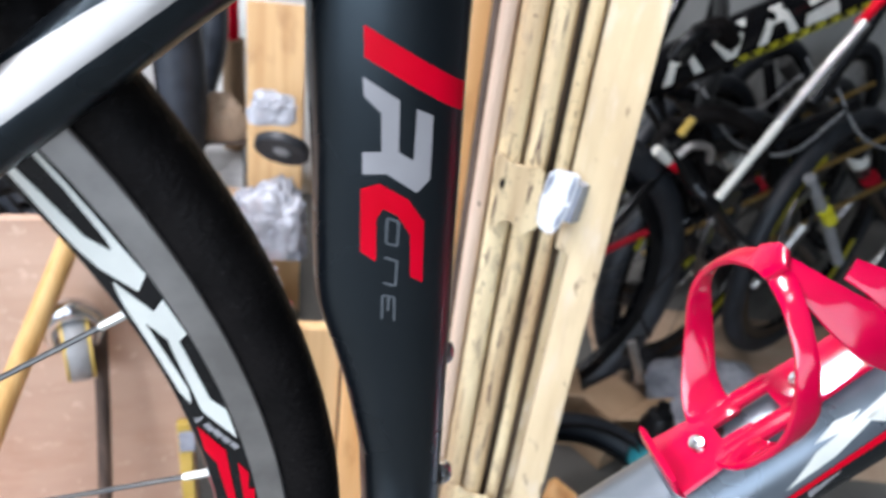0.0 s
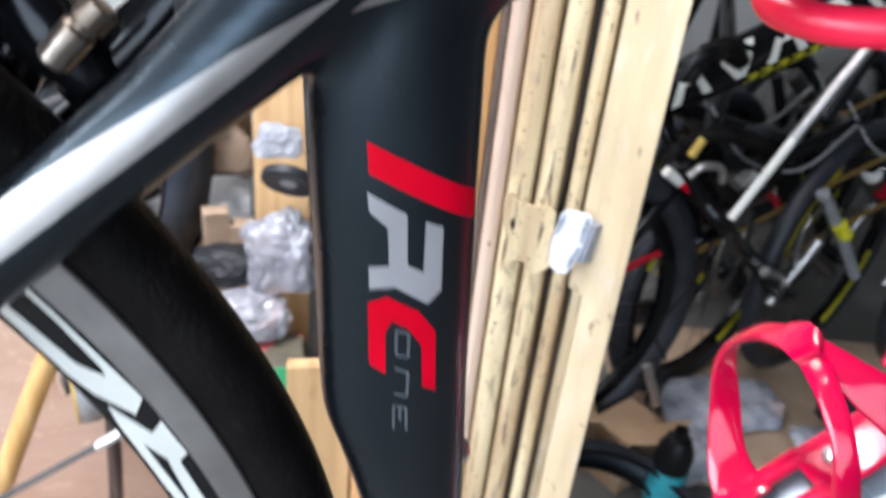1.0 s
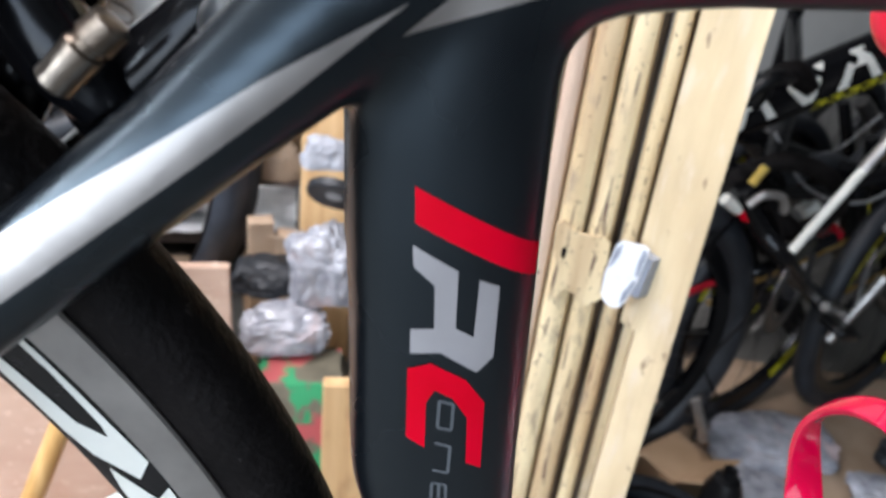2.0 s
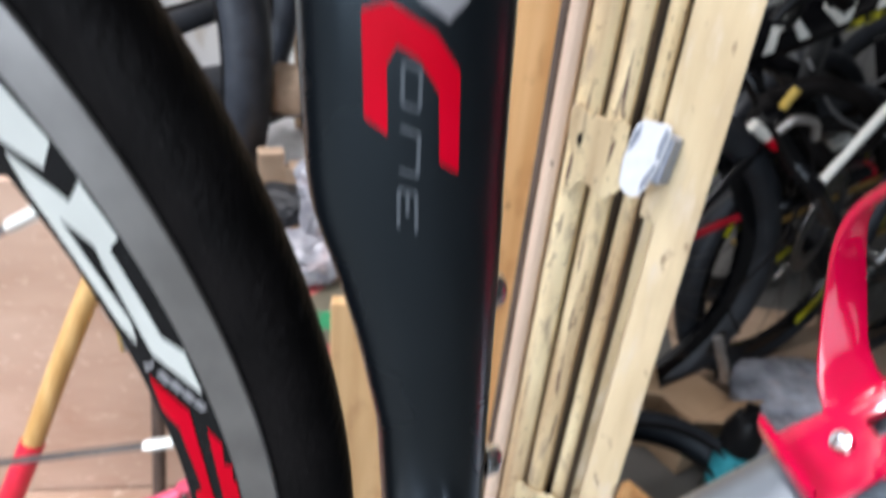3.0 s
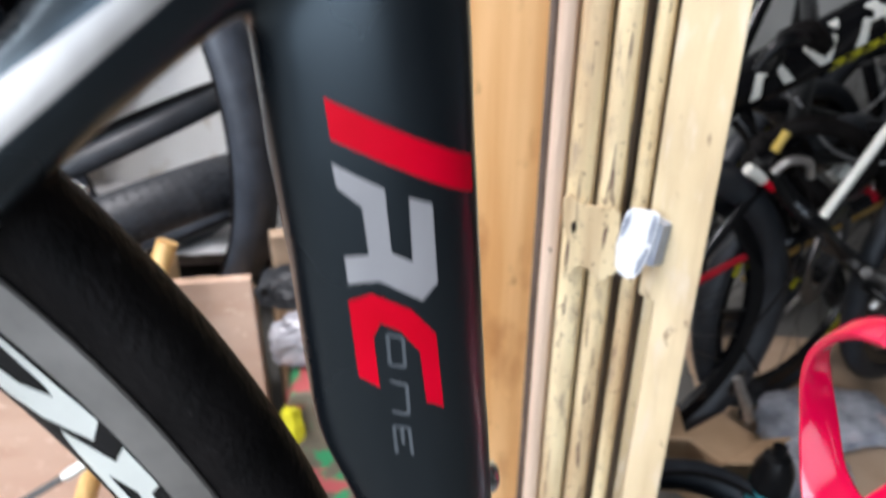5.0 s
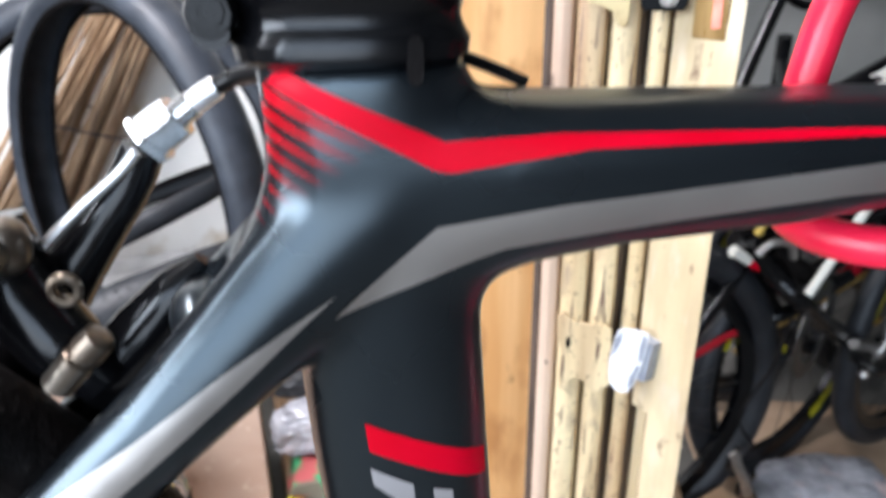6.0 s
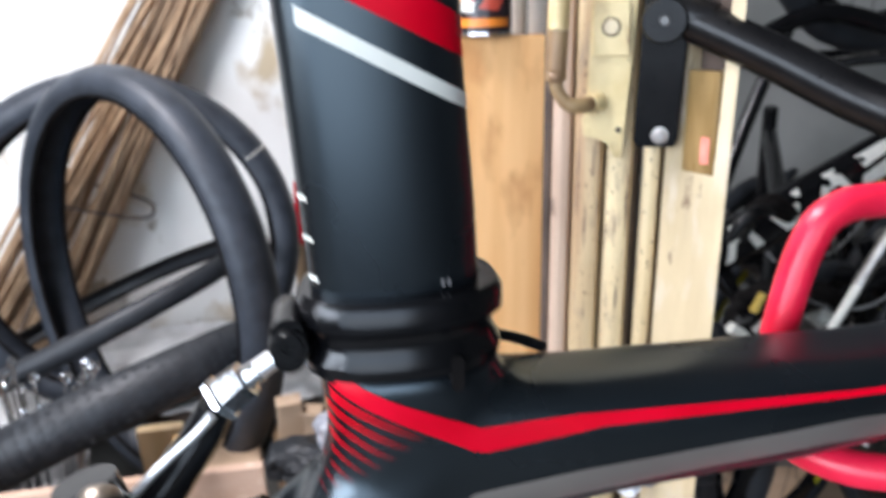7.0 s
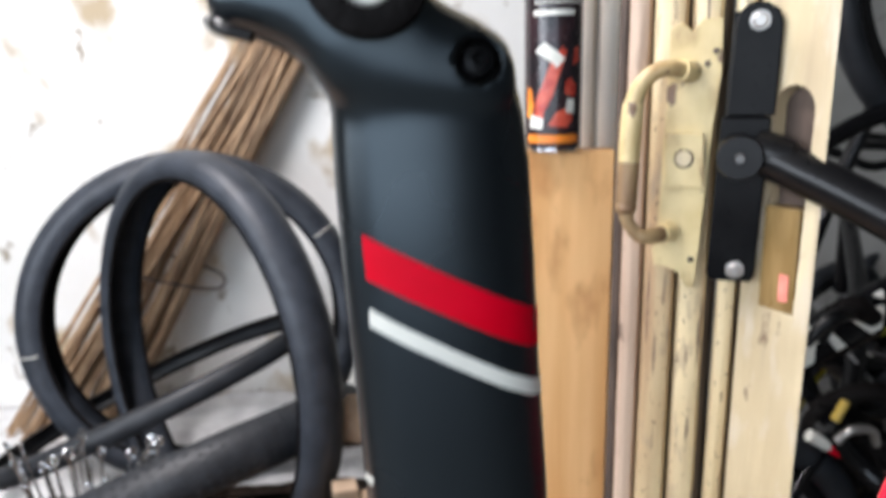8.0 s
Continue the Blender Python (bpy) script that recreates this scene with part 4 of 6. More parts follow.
part("outer_cage_plate", slab([(-0.040, 0.500), (-0.020, 0.505), (0.018, 0.504), (0.022, 0.496), (0.002, 0.486), (-0.038, 0.486)], -0.040, -0.038), M["bright"], mech, smooth=False, bevel=0.0006)
part("inner_cage_plate", slab([(-0.040, 0.500), (-0.020, 0.506), (0.018, 0.505), (0.022, 0.496), (0.002, 0.486), (-0.038, 0.486)], -0.026, -0.024), M["bright"], mech, smooth=False, bevel=0.0006)

# ---------------------------------------------------------------- folded steel gate
GATE = pose(0.18, 0.338, LIFT, 0, 0, -25)


def gate_bar(u0, u1, v, material, label, group="folded gate bars", depth=0.016):
    """One rolled steel channel of the gate, floor to head."""
    w, r = (u1 - u0) / 2, min(0.0068, 0.42 * (u1 - u0))
    prof = [(-w, depth), (-w, r), (-w + 0.3 * r, 0.3 * r), (-w + r, 0), (w - r, 0), (w - 0.3 * r, 0.3 * r), (w, r), (w, depth), (w - 0.002, depth), (w - 0.002, r), (-w + 0.002, r), (-w + 0.002, depth)]
    bm = loft([[Vector((a, b, z)) for a, b in prof] for z in (-LIFT, 0.2, 0.6, 1.0, 1.8)])
    ob = part("gate_bar", bm, material, at=GATE @ pose((u0 + u1) / 2, v, 0))
    return tagged(ob, label, "gate bar", group)


gate_bar(-0.0715, -0.0645, 0.012, M["rust"], "dark rusty steel bar of a folding gate")
gate_bar(-0.0637, -0.0485, 0.0, M["pink_paint"], "faded pinkish brown steel gate channel")
gate_bar(-0.0465, -0.0245, -0.004, M["cream"], "cream painted steel gate channel with chipped paint")
gate_bar(-0.0220, -0.0020, -0.003, M["cream"], "cream painted steel gate channel with chipped paint")
gate_bar(0.0052, 0.0185, 0.0, M["cream"], "cream painted steel gate channel with chipped paint")
for k in range(5):
    gate_bar(-0.185 + 0.024 * k, -0.164 + 0.024 * k, 0.19, M["lit_cream"], "cream steel gate channel behind the plank, brightened for light on it")
# inner channels close the slits; their colour carries the gaps' shade
for k in range(4):
    gate_bar(-0.058 + 0.0215 * k, -0.0385 + 0.0215 * k, 0.026, M["gap_brown"], "inner channel of the folded gate, brown for shade in the gaps", "inner gate bars")

post_ob = part("door_post", moved(slab([(0.020, -0.010), (0.061, -0.045), (0.0665, 0.03), (0.03, 0.03)], -LIFT, 1.8), Matrix(((1, 0, 0, 0), (0, 0, 1, 0), (0, 1, 0, 0), (0, 0, 0, 1)))), M["post"], at=GATE, smooth=False, bevel=0.002)
tagged(post_ob, "cream painted wooden door post with worn edges", "door post", kind="structure")

plank = part("plank", box(-0.062, 0.062, 0, 0.02, 0, 1.102), M["pine"], at=pose(0.098, 0.505, 0, 0, 0, -6), smooth=False, bevel=0.002)
tagged(plank, "upright orange pine plank behind the gate", "plank")

low_board = part("plank", box(-0.046, 0.034, 0, 0.018, 0, 0.478), M["pine_dusty"], at=pose(0.0, 0.525, 0, 0, 0, -4), smooth=False, bevel=0.002)
tagged(low_board, "short orange pine plank standing on the floor", "plank")

# lock plate, handle, cylinder, padlock
lock = thing("gate_lock", GATE, "cream painted gate lock plate with a worn handle", "gate lock")
part("plate", slab([(-0.0350, 0.949), (-0.0282, 0.9535), (-0.0209, 0.9473), (-0.0145, 0.9552), (-0.002, 0.9547), (-0.001, 0.92), (-0.0044, 0.8855), (-0.0065, 0.8425), (-0.0083, 0.8068), (-0.0103, 0.7708), (-0.0140, 0.7685), (-0.0168, 0.7700), (-0.0215, 0.7790), (-0.0282, 0.7826), (-0.0392, 0.7847), (-0.0410, 0.7963), (-0.0385, 0.802), (-0.037, 0.84), (-0.036, 0.89)], -0.0085, -0.0055), M["lock_cream"], lock, smooth=False, bevel=0.0008)
knob = part("cylinder_plate", slab([(-0.0353, 0.8780), (-0.0340, 0.8804), (-0.0115, 0.8805), (-0.0100, 0.8785), (-0.0085, 0.8445), (-0.0095, 0.8432), (-0.0315, 0.8426), (-0.0335, 0.8445)], -0.0125, -0.0087), M["lock_cream"], lock, smooth=False, bevel=0.001)
part("cylinder", moved(lathe([(0.0, -0.002), (0.0048, -0.002), (0.0052, -0.0012), (0.0052, 0.002), (0.0, 0.002)], 24, closed=False), Matrix.Translation((-0.0222, -0.0128, 0.8627))), M["post"], knob, "pale worn lock cylinder")
part("key_ring_mark", moved(lathe([(0.0056, -0.0004), (0.0066, -0.0004), (0.0066, 0.001), (0.0056, 0.001)], 24), Matrix.Translation((-0.0222, -0.0128, 0.8627))), M["rust"], knob)
grip = part("handle", tube([(-0.0265, -0.020, 0.9220), (-0.0330, -0.027, 0.9235), (-0.0425, -0.030, 0.9215), (-0.0510, -0.032, 0.9130), (-0.0552, -0.032, 0.9020)], [0.0056, 0.0054, 0.0054, 0.0058, 0.0064], 18), M["lock_cream"], lock, "cream painted curved handle")
part("collar", tube([(-0.0205, -0.0086, 0.9205), (-0.0235, -0.016, 0.9212), (-0.0268, -0.0212, 0.9220)], [0.0072, 0.0071, 0.0068], 20, 2), M["lock_cream"], grip)
part("grip", tube([(-0.0552, -0.032, 0.9020), (-0.0555, -0.032, 0.8988), (-0.0556, -0.032, 0.8975), (-0.0558, -0.032, 0.8955), (-0.0566, -0.032, 0.875), (-0.0570, -0.032, 0.8625)], [0.0068, 0.0074, 0.0066, 0.0073, 0.0074, 0.0075], 20, 3), M["lock_cream"], grip, "worn cream grip with rings")
part("grip", tube([(-0.0570, -0.032, 0.8620), (-0.0574, -0.032, 0.845), (-0.0577, -0.032, 0.8355), (-0.0578, -0.032, 0.8340), (-0.0578, -0.032, 0.8325), (-0.0579, -0.032, 0.8295), (-0.0579, -0.032, 0.8270)], [0.0074, 0.0072, 0.0072, 0.0066, 0.0075, 0.0074, 0.0060], 20, 3), M["bare_brown"], grip, "lower grip worn to brown metal")
part("lower_bend", tube([(-0.0579, -0.032, 0.8270), (-0.0560, -0.032, 0.8200), (-0.0510, -0.031, 0.8130), (-0.0455, -0.029, 0.8100), (-0.0400, -0.024, 0.8095), (-0.0330, -0.015, 0.8098)], [0.0052, 0.0046, 0.0046, 0.0056, 0.0058, 0.0056], 16), M["bare_brown"], grip, "paint-stripped lower bend")
part("collar", tube([(-0.0345, -0.0165, 0.8098), (-0.0310, -0.012, 0.8099), (-0.0285, -0.0086, 0.8100)], [0.0066, 0.0070, 0.0071], 20, 2), M["lock_cream"], grip)
for u, z in ((-0.0025, 0.9340), (-0.0075, 0.926), (-0.011, 0.79)):
    part("screw", moved(lathe([(0.0, -0.0012), (0.0016, -0.001), (0.0022, 0.0004), (0.0, 0.0006)], 14, closed=False), Matrix.Translation((u - 0.003, -0.0088, z))), M["rust"], lock)

latch = thing("gate_latch", GATE, "cream painted latch bracket with a slot and chipped paint", "gate latch", "gate latches")
part("plate", slab([(-0.0470, 0.536), (-0.0420, 0.541), (-0.0330, 0.534), (-0.0245, 0.5324), (-0.0071, 0.5337), (-0.0015, 0.529), (0.0, 0.50), (0.0019, 0.478), (-0.0076, 0.4677), (-0.016, 0.468), (-0.022, 0.476), (-0.030, 0.478), (-0.036, 0.468), (-0.0435, 0.470), (-0.0411, 0.4989), (-0.046, 0.515)], -0.0085, -0.0055), M["cream"], latch, smooth=False, bevel=0.0008)
part("slot", moved(lathe([(0.0, -0.0004), (0.0021, -0.0004), (0.0021, 0.001), (0.0, 0.001)], 16, closed=False), Matrix.Translation((-0.0366, -0.0087, 0.5126)) @ Matrix.Diagonal((1, 1, 2.6, 1))), M["rubber"], latch, "dark slot")
latch2 = copy_thing(latch, GATE @ pose(0.016, 0, -0.405))
latch2["label"] = "cream painted lower latch bracket with a slot"

tag = thing("plastic_tag", GATE @ pose(0.0122, -0.0270, 0.5195, 0, 6, -13) @ Matrix.Diagonal((0.80, 1, 1, 1)), "glossy white plastic sticker with grey corners", "sticker")
part("film", slab([(-0.0150, 0.0130), (-0.0138, 0.0185), (-0.0100, 0.0222), (0.0110, 0.0250), (0.0158, 0.0235), (0.0172, 0.0190), (0.0170, -0.0040), (0.0135, -0.0250), (0.0090, -0.0335), (0.0020, -0.0365), (-0.0070, -0.0345), (-0.0120, -0.0290), (-0.0158, -0.0110)], -0.0012, 0.0004), M["tag"], tag, smooth=False)
part("wedge", moved(slab([(0.006, 0.0), (0.022, 0.0), (0.030, 0.012), (0.008, 0.022)], -0.020, 0.016), Matrix(((1, 0, 0, 0), (0, 0, 1, 0), (0, 1, 0, 0), (0, 0, 0, 1)))), M["dim_blue"], tag, "grey foam wedge behind the film", smooth=False)
part("grey_corner", slab([(0.0112, 0.0225), (0.0148, 0.0212), (0.0156, 0.0180), (0.0154, -0.0010), (0.0122, -0.0020), (0.0104, 0.0090)], -0.0018, -0.0012), M["dim_blue"], tag)
part("grey_corner", slab([(0.0122, -0.0060), (0.0152, -0.0060), (0.0122, -0.0240), (0.0080, -0.0310), (0.0070, -0.0200)], -0.0018, -0.0012), M["dim_blue"], tag)
part("grey_corner", slab([(-0.0138, 0.0125), (-0.0092, 0.0200), (-0.0086, 0.0100), (-0.0118, -0.0010), (-0.0142, -0.0040)], -0.0018, -0.0012), M["dim_blue"], tag)

# a long mortise in the post with a brown block in it
FACE = GATE @ pose(0.0405, -0.0275, 0.84, 0, 0, -40.5)
slot_loop = [(0.002 + 0.0145 * math.cos(radians(a)) * (1 if a < 180 else 0.95), (0.056 if a < 180 else -0.060) + 0.016 * math.sin(radians(a))) for a in range(0, 360, 15)]
cutter = part("cutter", slab(slot_loop, -0.02, 0.014), M["post"], at=FACE)
hollow = post_ob.modifiers.new("mortise", "BOOLEAN")
hollow.operation, hollow.object, hollow.solver = "DIFFERENCE", cutter, "EXACT"
rebate = part("cutter", moved(slab([(-0.01, -0.06), (0.0335, -0.06), (0.0335, 0.012), (-0.01, 0.012)], -0.4, 0.462), Matrix(((1, 0, 0, 0), (0, 0, 1, 0), (0, 1, 0, 0), (0, 0, 0, 1)))), M["post"], at=GATE)
step = post_ob.modifiers.new("rebate", "BOOLEAN")
step.operation, step.object, step.solver = "DIFFERENCE", rebate, "EXACT"
cut_mesh = bpy.data.meshes.new_from_object(post_ob.evaluated_get(bpy.context.evaluated_depsgraph_get()))
post_ob.modifiers.clear()
post_ob.data = cut_mesh
bpy.data.objects.remove(cutter)
bpy.data.objects.remove(rebate)
mortise = thing("mortise_block", FACE, "brown worn block set in the slot of the door post", "lock block")
part("liner", slab([(0.002 + (x - 0.002) * 0.97, z * 0.985) for x, z in slot_loop], 0.0122, 0.0136), M["rust"], mortise, "dark brown back of the slot")
part("block", slab([(-0.0120, -0.006), (0.0135, -0.006), (0.0150, -0.0760), (-0.0112, -0.0760)], -0.0008, 0.0120), M["bronze_wood"], mortise, smooth=False, bevel=0.001)
part("sticker", slab([(0.0035, -0.050), (0.0105, -0.050), (0.0108, -0.068), (0.0040, -0.069)], -0.0016, -0.0009), M["pink_sticker"], mortise, "small shiny pink sticker")

# ---------------------------------------------------------------- wall rack that carries the bicycle
RACK = GATE @ pose(0.0135, -0.022, 0.866)
rack = thing("bike_rack", RACK, "black folding bike rack with red dipped cradle arm", "bike rack")
part("upper_plate", slab([(-0.0105, 0.0265), (0.0185, 0.0265), (0.0190, 0.083), (0.0165, 0.0915), (0.009, 0.0965), (0.0, 0.0965), (-0.0060, 0.092), (-0.0088, 0.083)], -0.004, 0.004), M["matt_black"], rack, smooth=False, bevel=0.0012)
part("lower_plate", slab([(-0.0135, 0.0255), (0.0165, 0.0255), (0.0138, -0.079), (0.0115, -0.0845), (-0.0135, -0.0850), (-0.0165, -0.081)], -0.004, 0.004), M["matt_black"], rack, smooth=False, bevel=0.0012)
part("back_plate", slab([(-0.010, 0.092), (0.014, 0.092), (0.012, -0.08), (-0.014, -0.08)], 0.0042, 0.018), M["matt_black"], rack, smooth=False, bevel=0.0012)
for u, z in ((0.0055, 0.0855), (0.0015, -0.0765)):
    part("bolt", moved(lathe([(0.0, -0.003), (0.0035, -0.003), (0.0045, -0.0022), (0.0046, 0.0), (0.0062, 0.0002), (0.0062, 0.0012), (0.0, 0.0012)], 18, closed=False), Matrix.Translation((u, -0.0052, z))), M["alloy"], rack, "bright zinc bolt")
hinge = part("hinge", moved(lathe([(0.0, -0.020), (0.0135, -0.020), (0.0145, -0.0185), (0.0145, -0.005), (0.0, -0.005)], 36, closed=False), Matrix.Translation((-0.001, 0, 0.001))), M["black_plastic"], rack, "round black hinge")
part("hinge_pin", moved(lathe([(0.0, -0.003), (0.0028, -0.003), (0.0034, -0.002), (0.0034, 0.001), (0.0, 0.001)], 16, closed=False), Matrix.Translation((-0.001, -0.0205, 0.001))), M["steel_dark"], hinge)
into = RACK.inverted()


def rk(*pts):
    return [into @ Vector(p) for p in pts]


part("arm", tube(rk((0.198, 0.300, 1.116), (0.232, 0.262, 1.094), (0.268, 0.215, 1.068), (0.300, 0.150, 1.050), (0.300, 0.090, 1.050)), 0.0138, 18), M["black_plastic"], rack, "dark grey steel arm")
part("joint", tube(rk((0.190, 0.306, 1.121), (0.206, 0.292, 1.115)), [0.0135, 0.0125], 18, 1), M["black_plastic"], rack)
part("cradle", tube(rk((0.300, 0.092, 1.050), (0.268, 0.052, 1.064), (0.20, 0.031, 1.0712), (0.120, 0.0285, 1.0716), (0.1005, 0.028, 1.0690), (0.0925, 0.0275, 1.0590), (0.0875, 0.0265, 1.040), (0.0840, 0.025, 1.018), (0.0825, 0.020, 1.0045), (0.0850, 0.008, 1.0010), (0.0955, -0.006, 1.0015), (0.118, -0.018, 1.006), (0.150, -0.026, 1.014), (0.20, -0.030, 1.03)), 0.0054, 18, 6), M["red_foam"], rack, "red dipped cradle hook under the top tube")

# ---------------------------------------------------------------- spray can on the plank
can = thing("spray_can", pose(0.104, 0.514, 1.102), "black spray can with a red and orange label", "spray can")
part("body", lathe([(0.0, 0.0), (0.024, 0.0), (0.0258, 0.002), (0.0258, 0.150), (0.0235, 0.158), (0.014, 0.165), (0.0, 0.165)], 40, "z", False), M["can_black"], can)
part("base_rim", lathe([(0.0256, 0.0005), (0.0266, 0.001), (0.0266, 0.004), (0.0256, 0.0045)], 40, "z"), M["chrome"], can)
part("cap", lathe([(0.0, 0.16), (0.019, 0.16), (0.0195, 0.162), (0.019, 0.196), (0.016, 0.2), (0.0, 0.2)], 32, "z", False), M["black_plastic"], can)


def can_patch(name, loops, material, r=0.0261):
    """A print wrapped round the can: outlines in (degrees from the front, height)."""
    if len(loops) > 1:
        return [can_patch(name, [loop], material, r) for loop in loops]
    bm = bmesh.new()
    bm.faces.new([bm.verts.new((a, 0, z)) for a, z in loops[0]]).normal_update()
    bmesh.ops.triangulate(bm, faces=bm.faces, ngon_method="EAR_CLIP")
    for k in range(-12, 13):
        bmesh.ops.bisect_plane(bm, geom=bm.verts[:] + bm.edges[:] + bm.faces[:], plane_co=(k * 8, 0, 0), plane_no=(1, 0, 0))
    for v in bm.verts:
        a = radians(v.co.x)
        v.co = (r * math.sin(a), -r * math.cos(a), v.co.z)
    return part(name, bm, material, can)


M["can_red"] = paint("dark_red_tin_print", (0.36, 0.03, 0.02), (0.60, 0.10, 0.06), 0.25, 0, 90, 0.0)
can_patch("red_print", [[(-52, 0.026), (-34, 0.024), (-30, 0.036), (-12, 0.052), (2, 0.072), (14, 0.088), (4, 0.092), (-16, 0.080), (-34, 0.060), (-50, 0.044)], [(-22, 0.024), (16, 0.022), (30, 0.030), (18, 0.040), (-6, 0.036)], [(10, 0.052), (34, 0.048), (38, 0.058), (22, 0.066), (12, 0.062)], [(28, 0.076), (46, 0.080), (44, 0.092), (32, 0.090)]], M["can_red"])
can_patch("orange_print", [[(-70, 0.0085), (44, 0.0085), (44, 0.016), (-70, 0.016)], [(-74, 0.030), (-58, 0.032), (-54, 0.042), (-60, 0.056), (-72, 0.058)]], M["orange"])
can_patch("pale_print", [[(-50, 0.088), (-20, 0.080), (-6, 0.074), (10, 0.082), (-12, 0.090), (-30, 0.096)], [(-64, 0.022), (-34, 0.021), (-32, 0.030), (-60, 0.034)], [(12, 0.036), (30, 0.034), (32, 0.046), (16, 0.048)]], M["white"], 0.0263)
can_patch("text_bar", [[(-54, 0.118), (30, 0.118), (30, 0.1225), (-54, 0.1225)], [(-54, 0.128), (46, 0.128), (46, 0.1295), (-54, 0.1295)]], M["white"], 0.0263)
can_patch("red_text_bar", [[(-54, 0.135), (46, 0.135), (46, 0.138), (-54, 0.138)]], M["red"], 0.0263)

# ---------------------------------------------------------------- canes against the wall
canes = thing("cane_bundle", pose(-0.60, 1.8, 0), "bundle of dry brown canes leaning on the wall", "canes")
rnd = random.Random(4)
for i in range(72):
    f, g = rnd.uniform(-1, 1), rnd.uniform(-0.35, 0.35)
    a = Vector((-0.52 + 0.16 * (f + 0.8 * g), -0.10 + rnd.uniform(-0.06, 0.05), 0.004))
    b = Vector((0.335 + 0.055 * f, 0.045 + rnd.uniform(-0.05, 0.035), 1.34 + rnd.uniform(-0.1, 0.10)))
    mid = a.lerp(b, 0.5) + Vector((rnd.uniform(-0.02, 0.02), rnd.uniform(-0.02, 0.02), rnd.uniform(-0.02, 0.02)))
    r = rnd.uniform(0.0040, 0.0080)
    part("cane", tube([a, mid, b], [r, r, r * 0.8], 7, 5), M["bamboo"], canes)
part("binding", tube([(-0.16, -0.10, 0.70), (-0.05, -0.11, 0.66), (0.07, -0.06, 0.62), (0.06, 0.03, 0.64), (-0.10, 0.04, 0.70)], 0.004, 8, 5, True), M["rust"], canes, "dark twine round the canes")


# ---------------------------------------------------------------- slack tyres
def slack_tyre(name, m, a, b, half, label, sag=0.0, lug=0, tick=(), rubber="rubber_grey"):
    """A tyre off its rim: an open C section swept round an oval loop."""
    root = thing(name, m, label, "tyre", "loose tyres")
    n, rings = 96, []
    for i in range(n):
        t = 2 * math.pi * i / n
        c = Vector((a * math.cos(t), sag * math.cos(2 * t), b * math.sin(t)))
        nrm = Vector((math.cos(t) / a, 0, math.sin(t) / b)).normalized()
        ring = []
        for k in range(11):
            q = radians(-128 + 256 * k / 10)
            ring.append(c + nrm * (half * 0.72 * math.cos(q)) + Y * (half * math.sin(q)))
        for k in range(10, -1, -1):
            q = radians(-128 + 256 * k / 10)
            ring.append(c + nrm * ((half * 0.72 - 0.004) * math.cos(q)) + Y * ((half - 0.004) * math.sin(q)))
        rings.append(ring)
    part("carcass", loft(rings, True), M[rubber], root)
    for s in (-1, 1):
        pts = []
        for i in range(48):
            t = 2 * math.pi * i / 48
            nrm = Vector((math.cos(t) / a, 0, math.sin(t) / b)).normalized()
            q = radians(128)
            pts.append(Vector((a * math.cos(t), sag * math.cos(2 * t), b * math.sin(t))) + nrm * (half * 0.72 * math.cos(q)) + Y * (s * half * math.sin(q)))
        part("bead", tube(pts, 0.0045, 8, 2, True), M["rubber"], root, "black wire bead")
    if lug:
        bm = bmesh.new()
        for i in range(lug):
            t = 2 * math.pi * i / lug
            nrm = Vector((math.cos(t) / a, 0, math.sin(t) / b)).normalized()
            tg = nrm.cross(Y)
            for k in range(-3, 4):
                q = radians(k * 17 + (8 if i % 2 else 0))
                c = Vector((a * math.cos(t), sag * math.cos(2 * t), b * math.sin(t))) + nrm * (half * 0.72 * math.cos(q)) + Y * (half * math.sin(q))
                rot = Matrix((tg, Y * math.cos(q) - nrm * math.sin(q), nrm * math.cos(q) + Y * math.sin(q))).transposed().to_4x4()
                bmesh.ops.create_cube(bm, size=1, matrix=Matrix.Translation(c) @ rot @ Matrix.Diagonal((0.008, 0.007, 0.0022, 1)))
        tagged(part("tread", bm, M["rubber_grey"], root, "small square tread blocks", smooth=False), kind="stuff")
    for deg in tick:
        t = radians(deg)
        nrm = Vector((math.cos(t) / a, 0, math.sin(t) / b)).normalized()
        c = Vector((a * math.cos(t), sag * math.cos(2 * t), b * math.sin(t)))
        pts = [c + nrm * (half * 0.735 * math.cos(radians(q))) + Y * (half * 1.02 * math.sin(radians(q))) for q in range(-110, 20, 18)]
        part("white_tick", tube(pts, 0.0016, 6, 3), M["white"], root, "thin white tie")
    return root


slack_tyre("slack_tyre", pose(-0.520, 1.50, 0.615, -6, 0, 8), 0.352, 0.362, 0.056, "dusty grey-black tyre standing against the wall", 0.0, 0, (32, 186), "rubber_blue")
slack_tyre("slack_tyre", pose(-0.431, 1.239, 0.600, 0, 3, -40), 0.318, 0.414, 0.045, "dusty bluish-grey tyre turned edge-on", 0.0, rubber="rubber_blue")
slack_tyre("slack_tyre", pose(-0.606, 1.41, 0.478, -98, -22, 4), 0.38, 0.28, 0.023, "dusty black tyre lying tilted on other tyres", 0.006)
slack_tyre("slack_tyre", pose(-0.505, 1.19, 0.375, -119, -13.8, 20), 0.375, 0.245, 0.050, "knobbly black tyre leaning under the others", 0.004, 118)
shelf = thing("low_shelf", pose(0, 0, 0), "low dark wooden shelf along the wall carrying tyres", "shelf")
part("shelf_board", box(-1.7, -0.12, 1.40, 1.89, 0.20, 0.222), M["rust"], shelf, smooth=False, bevel=0.002)
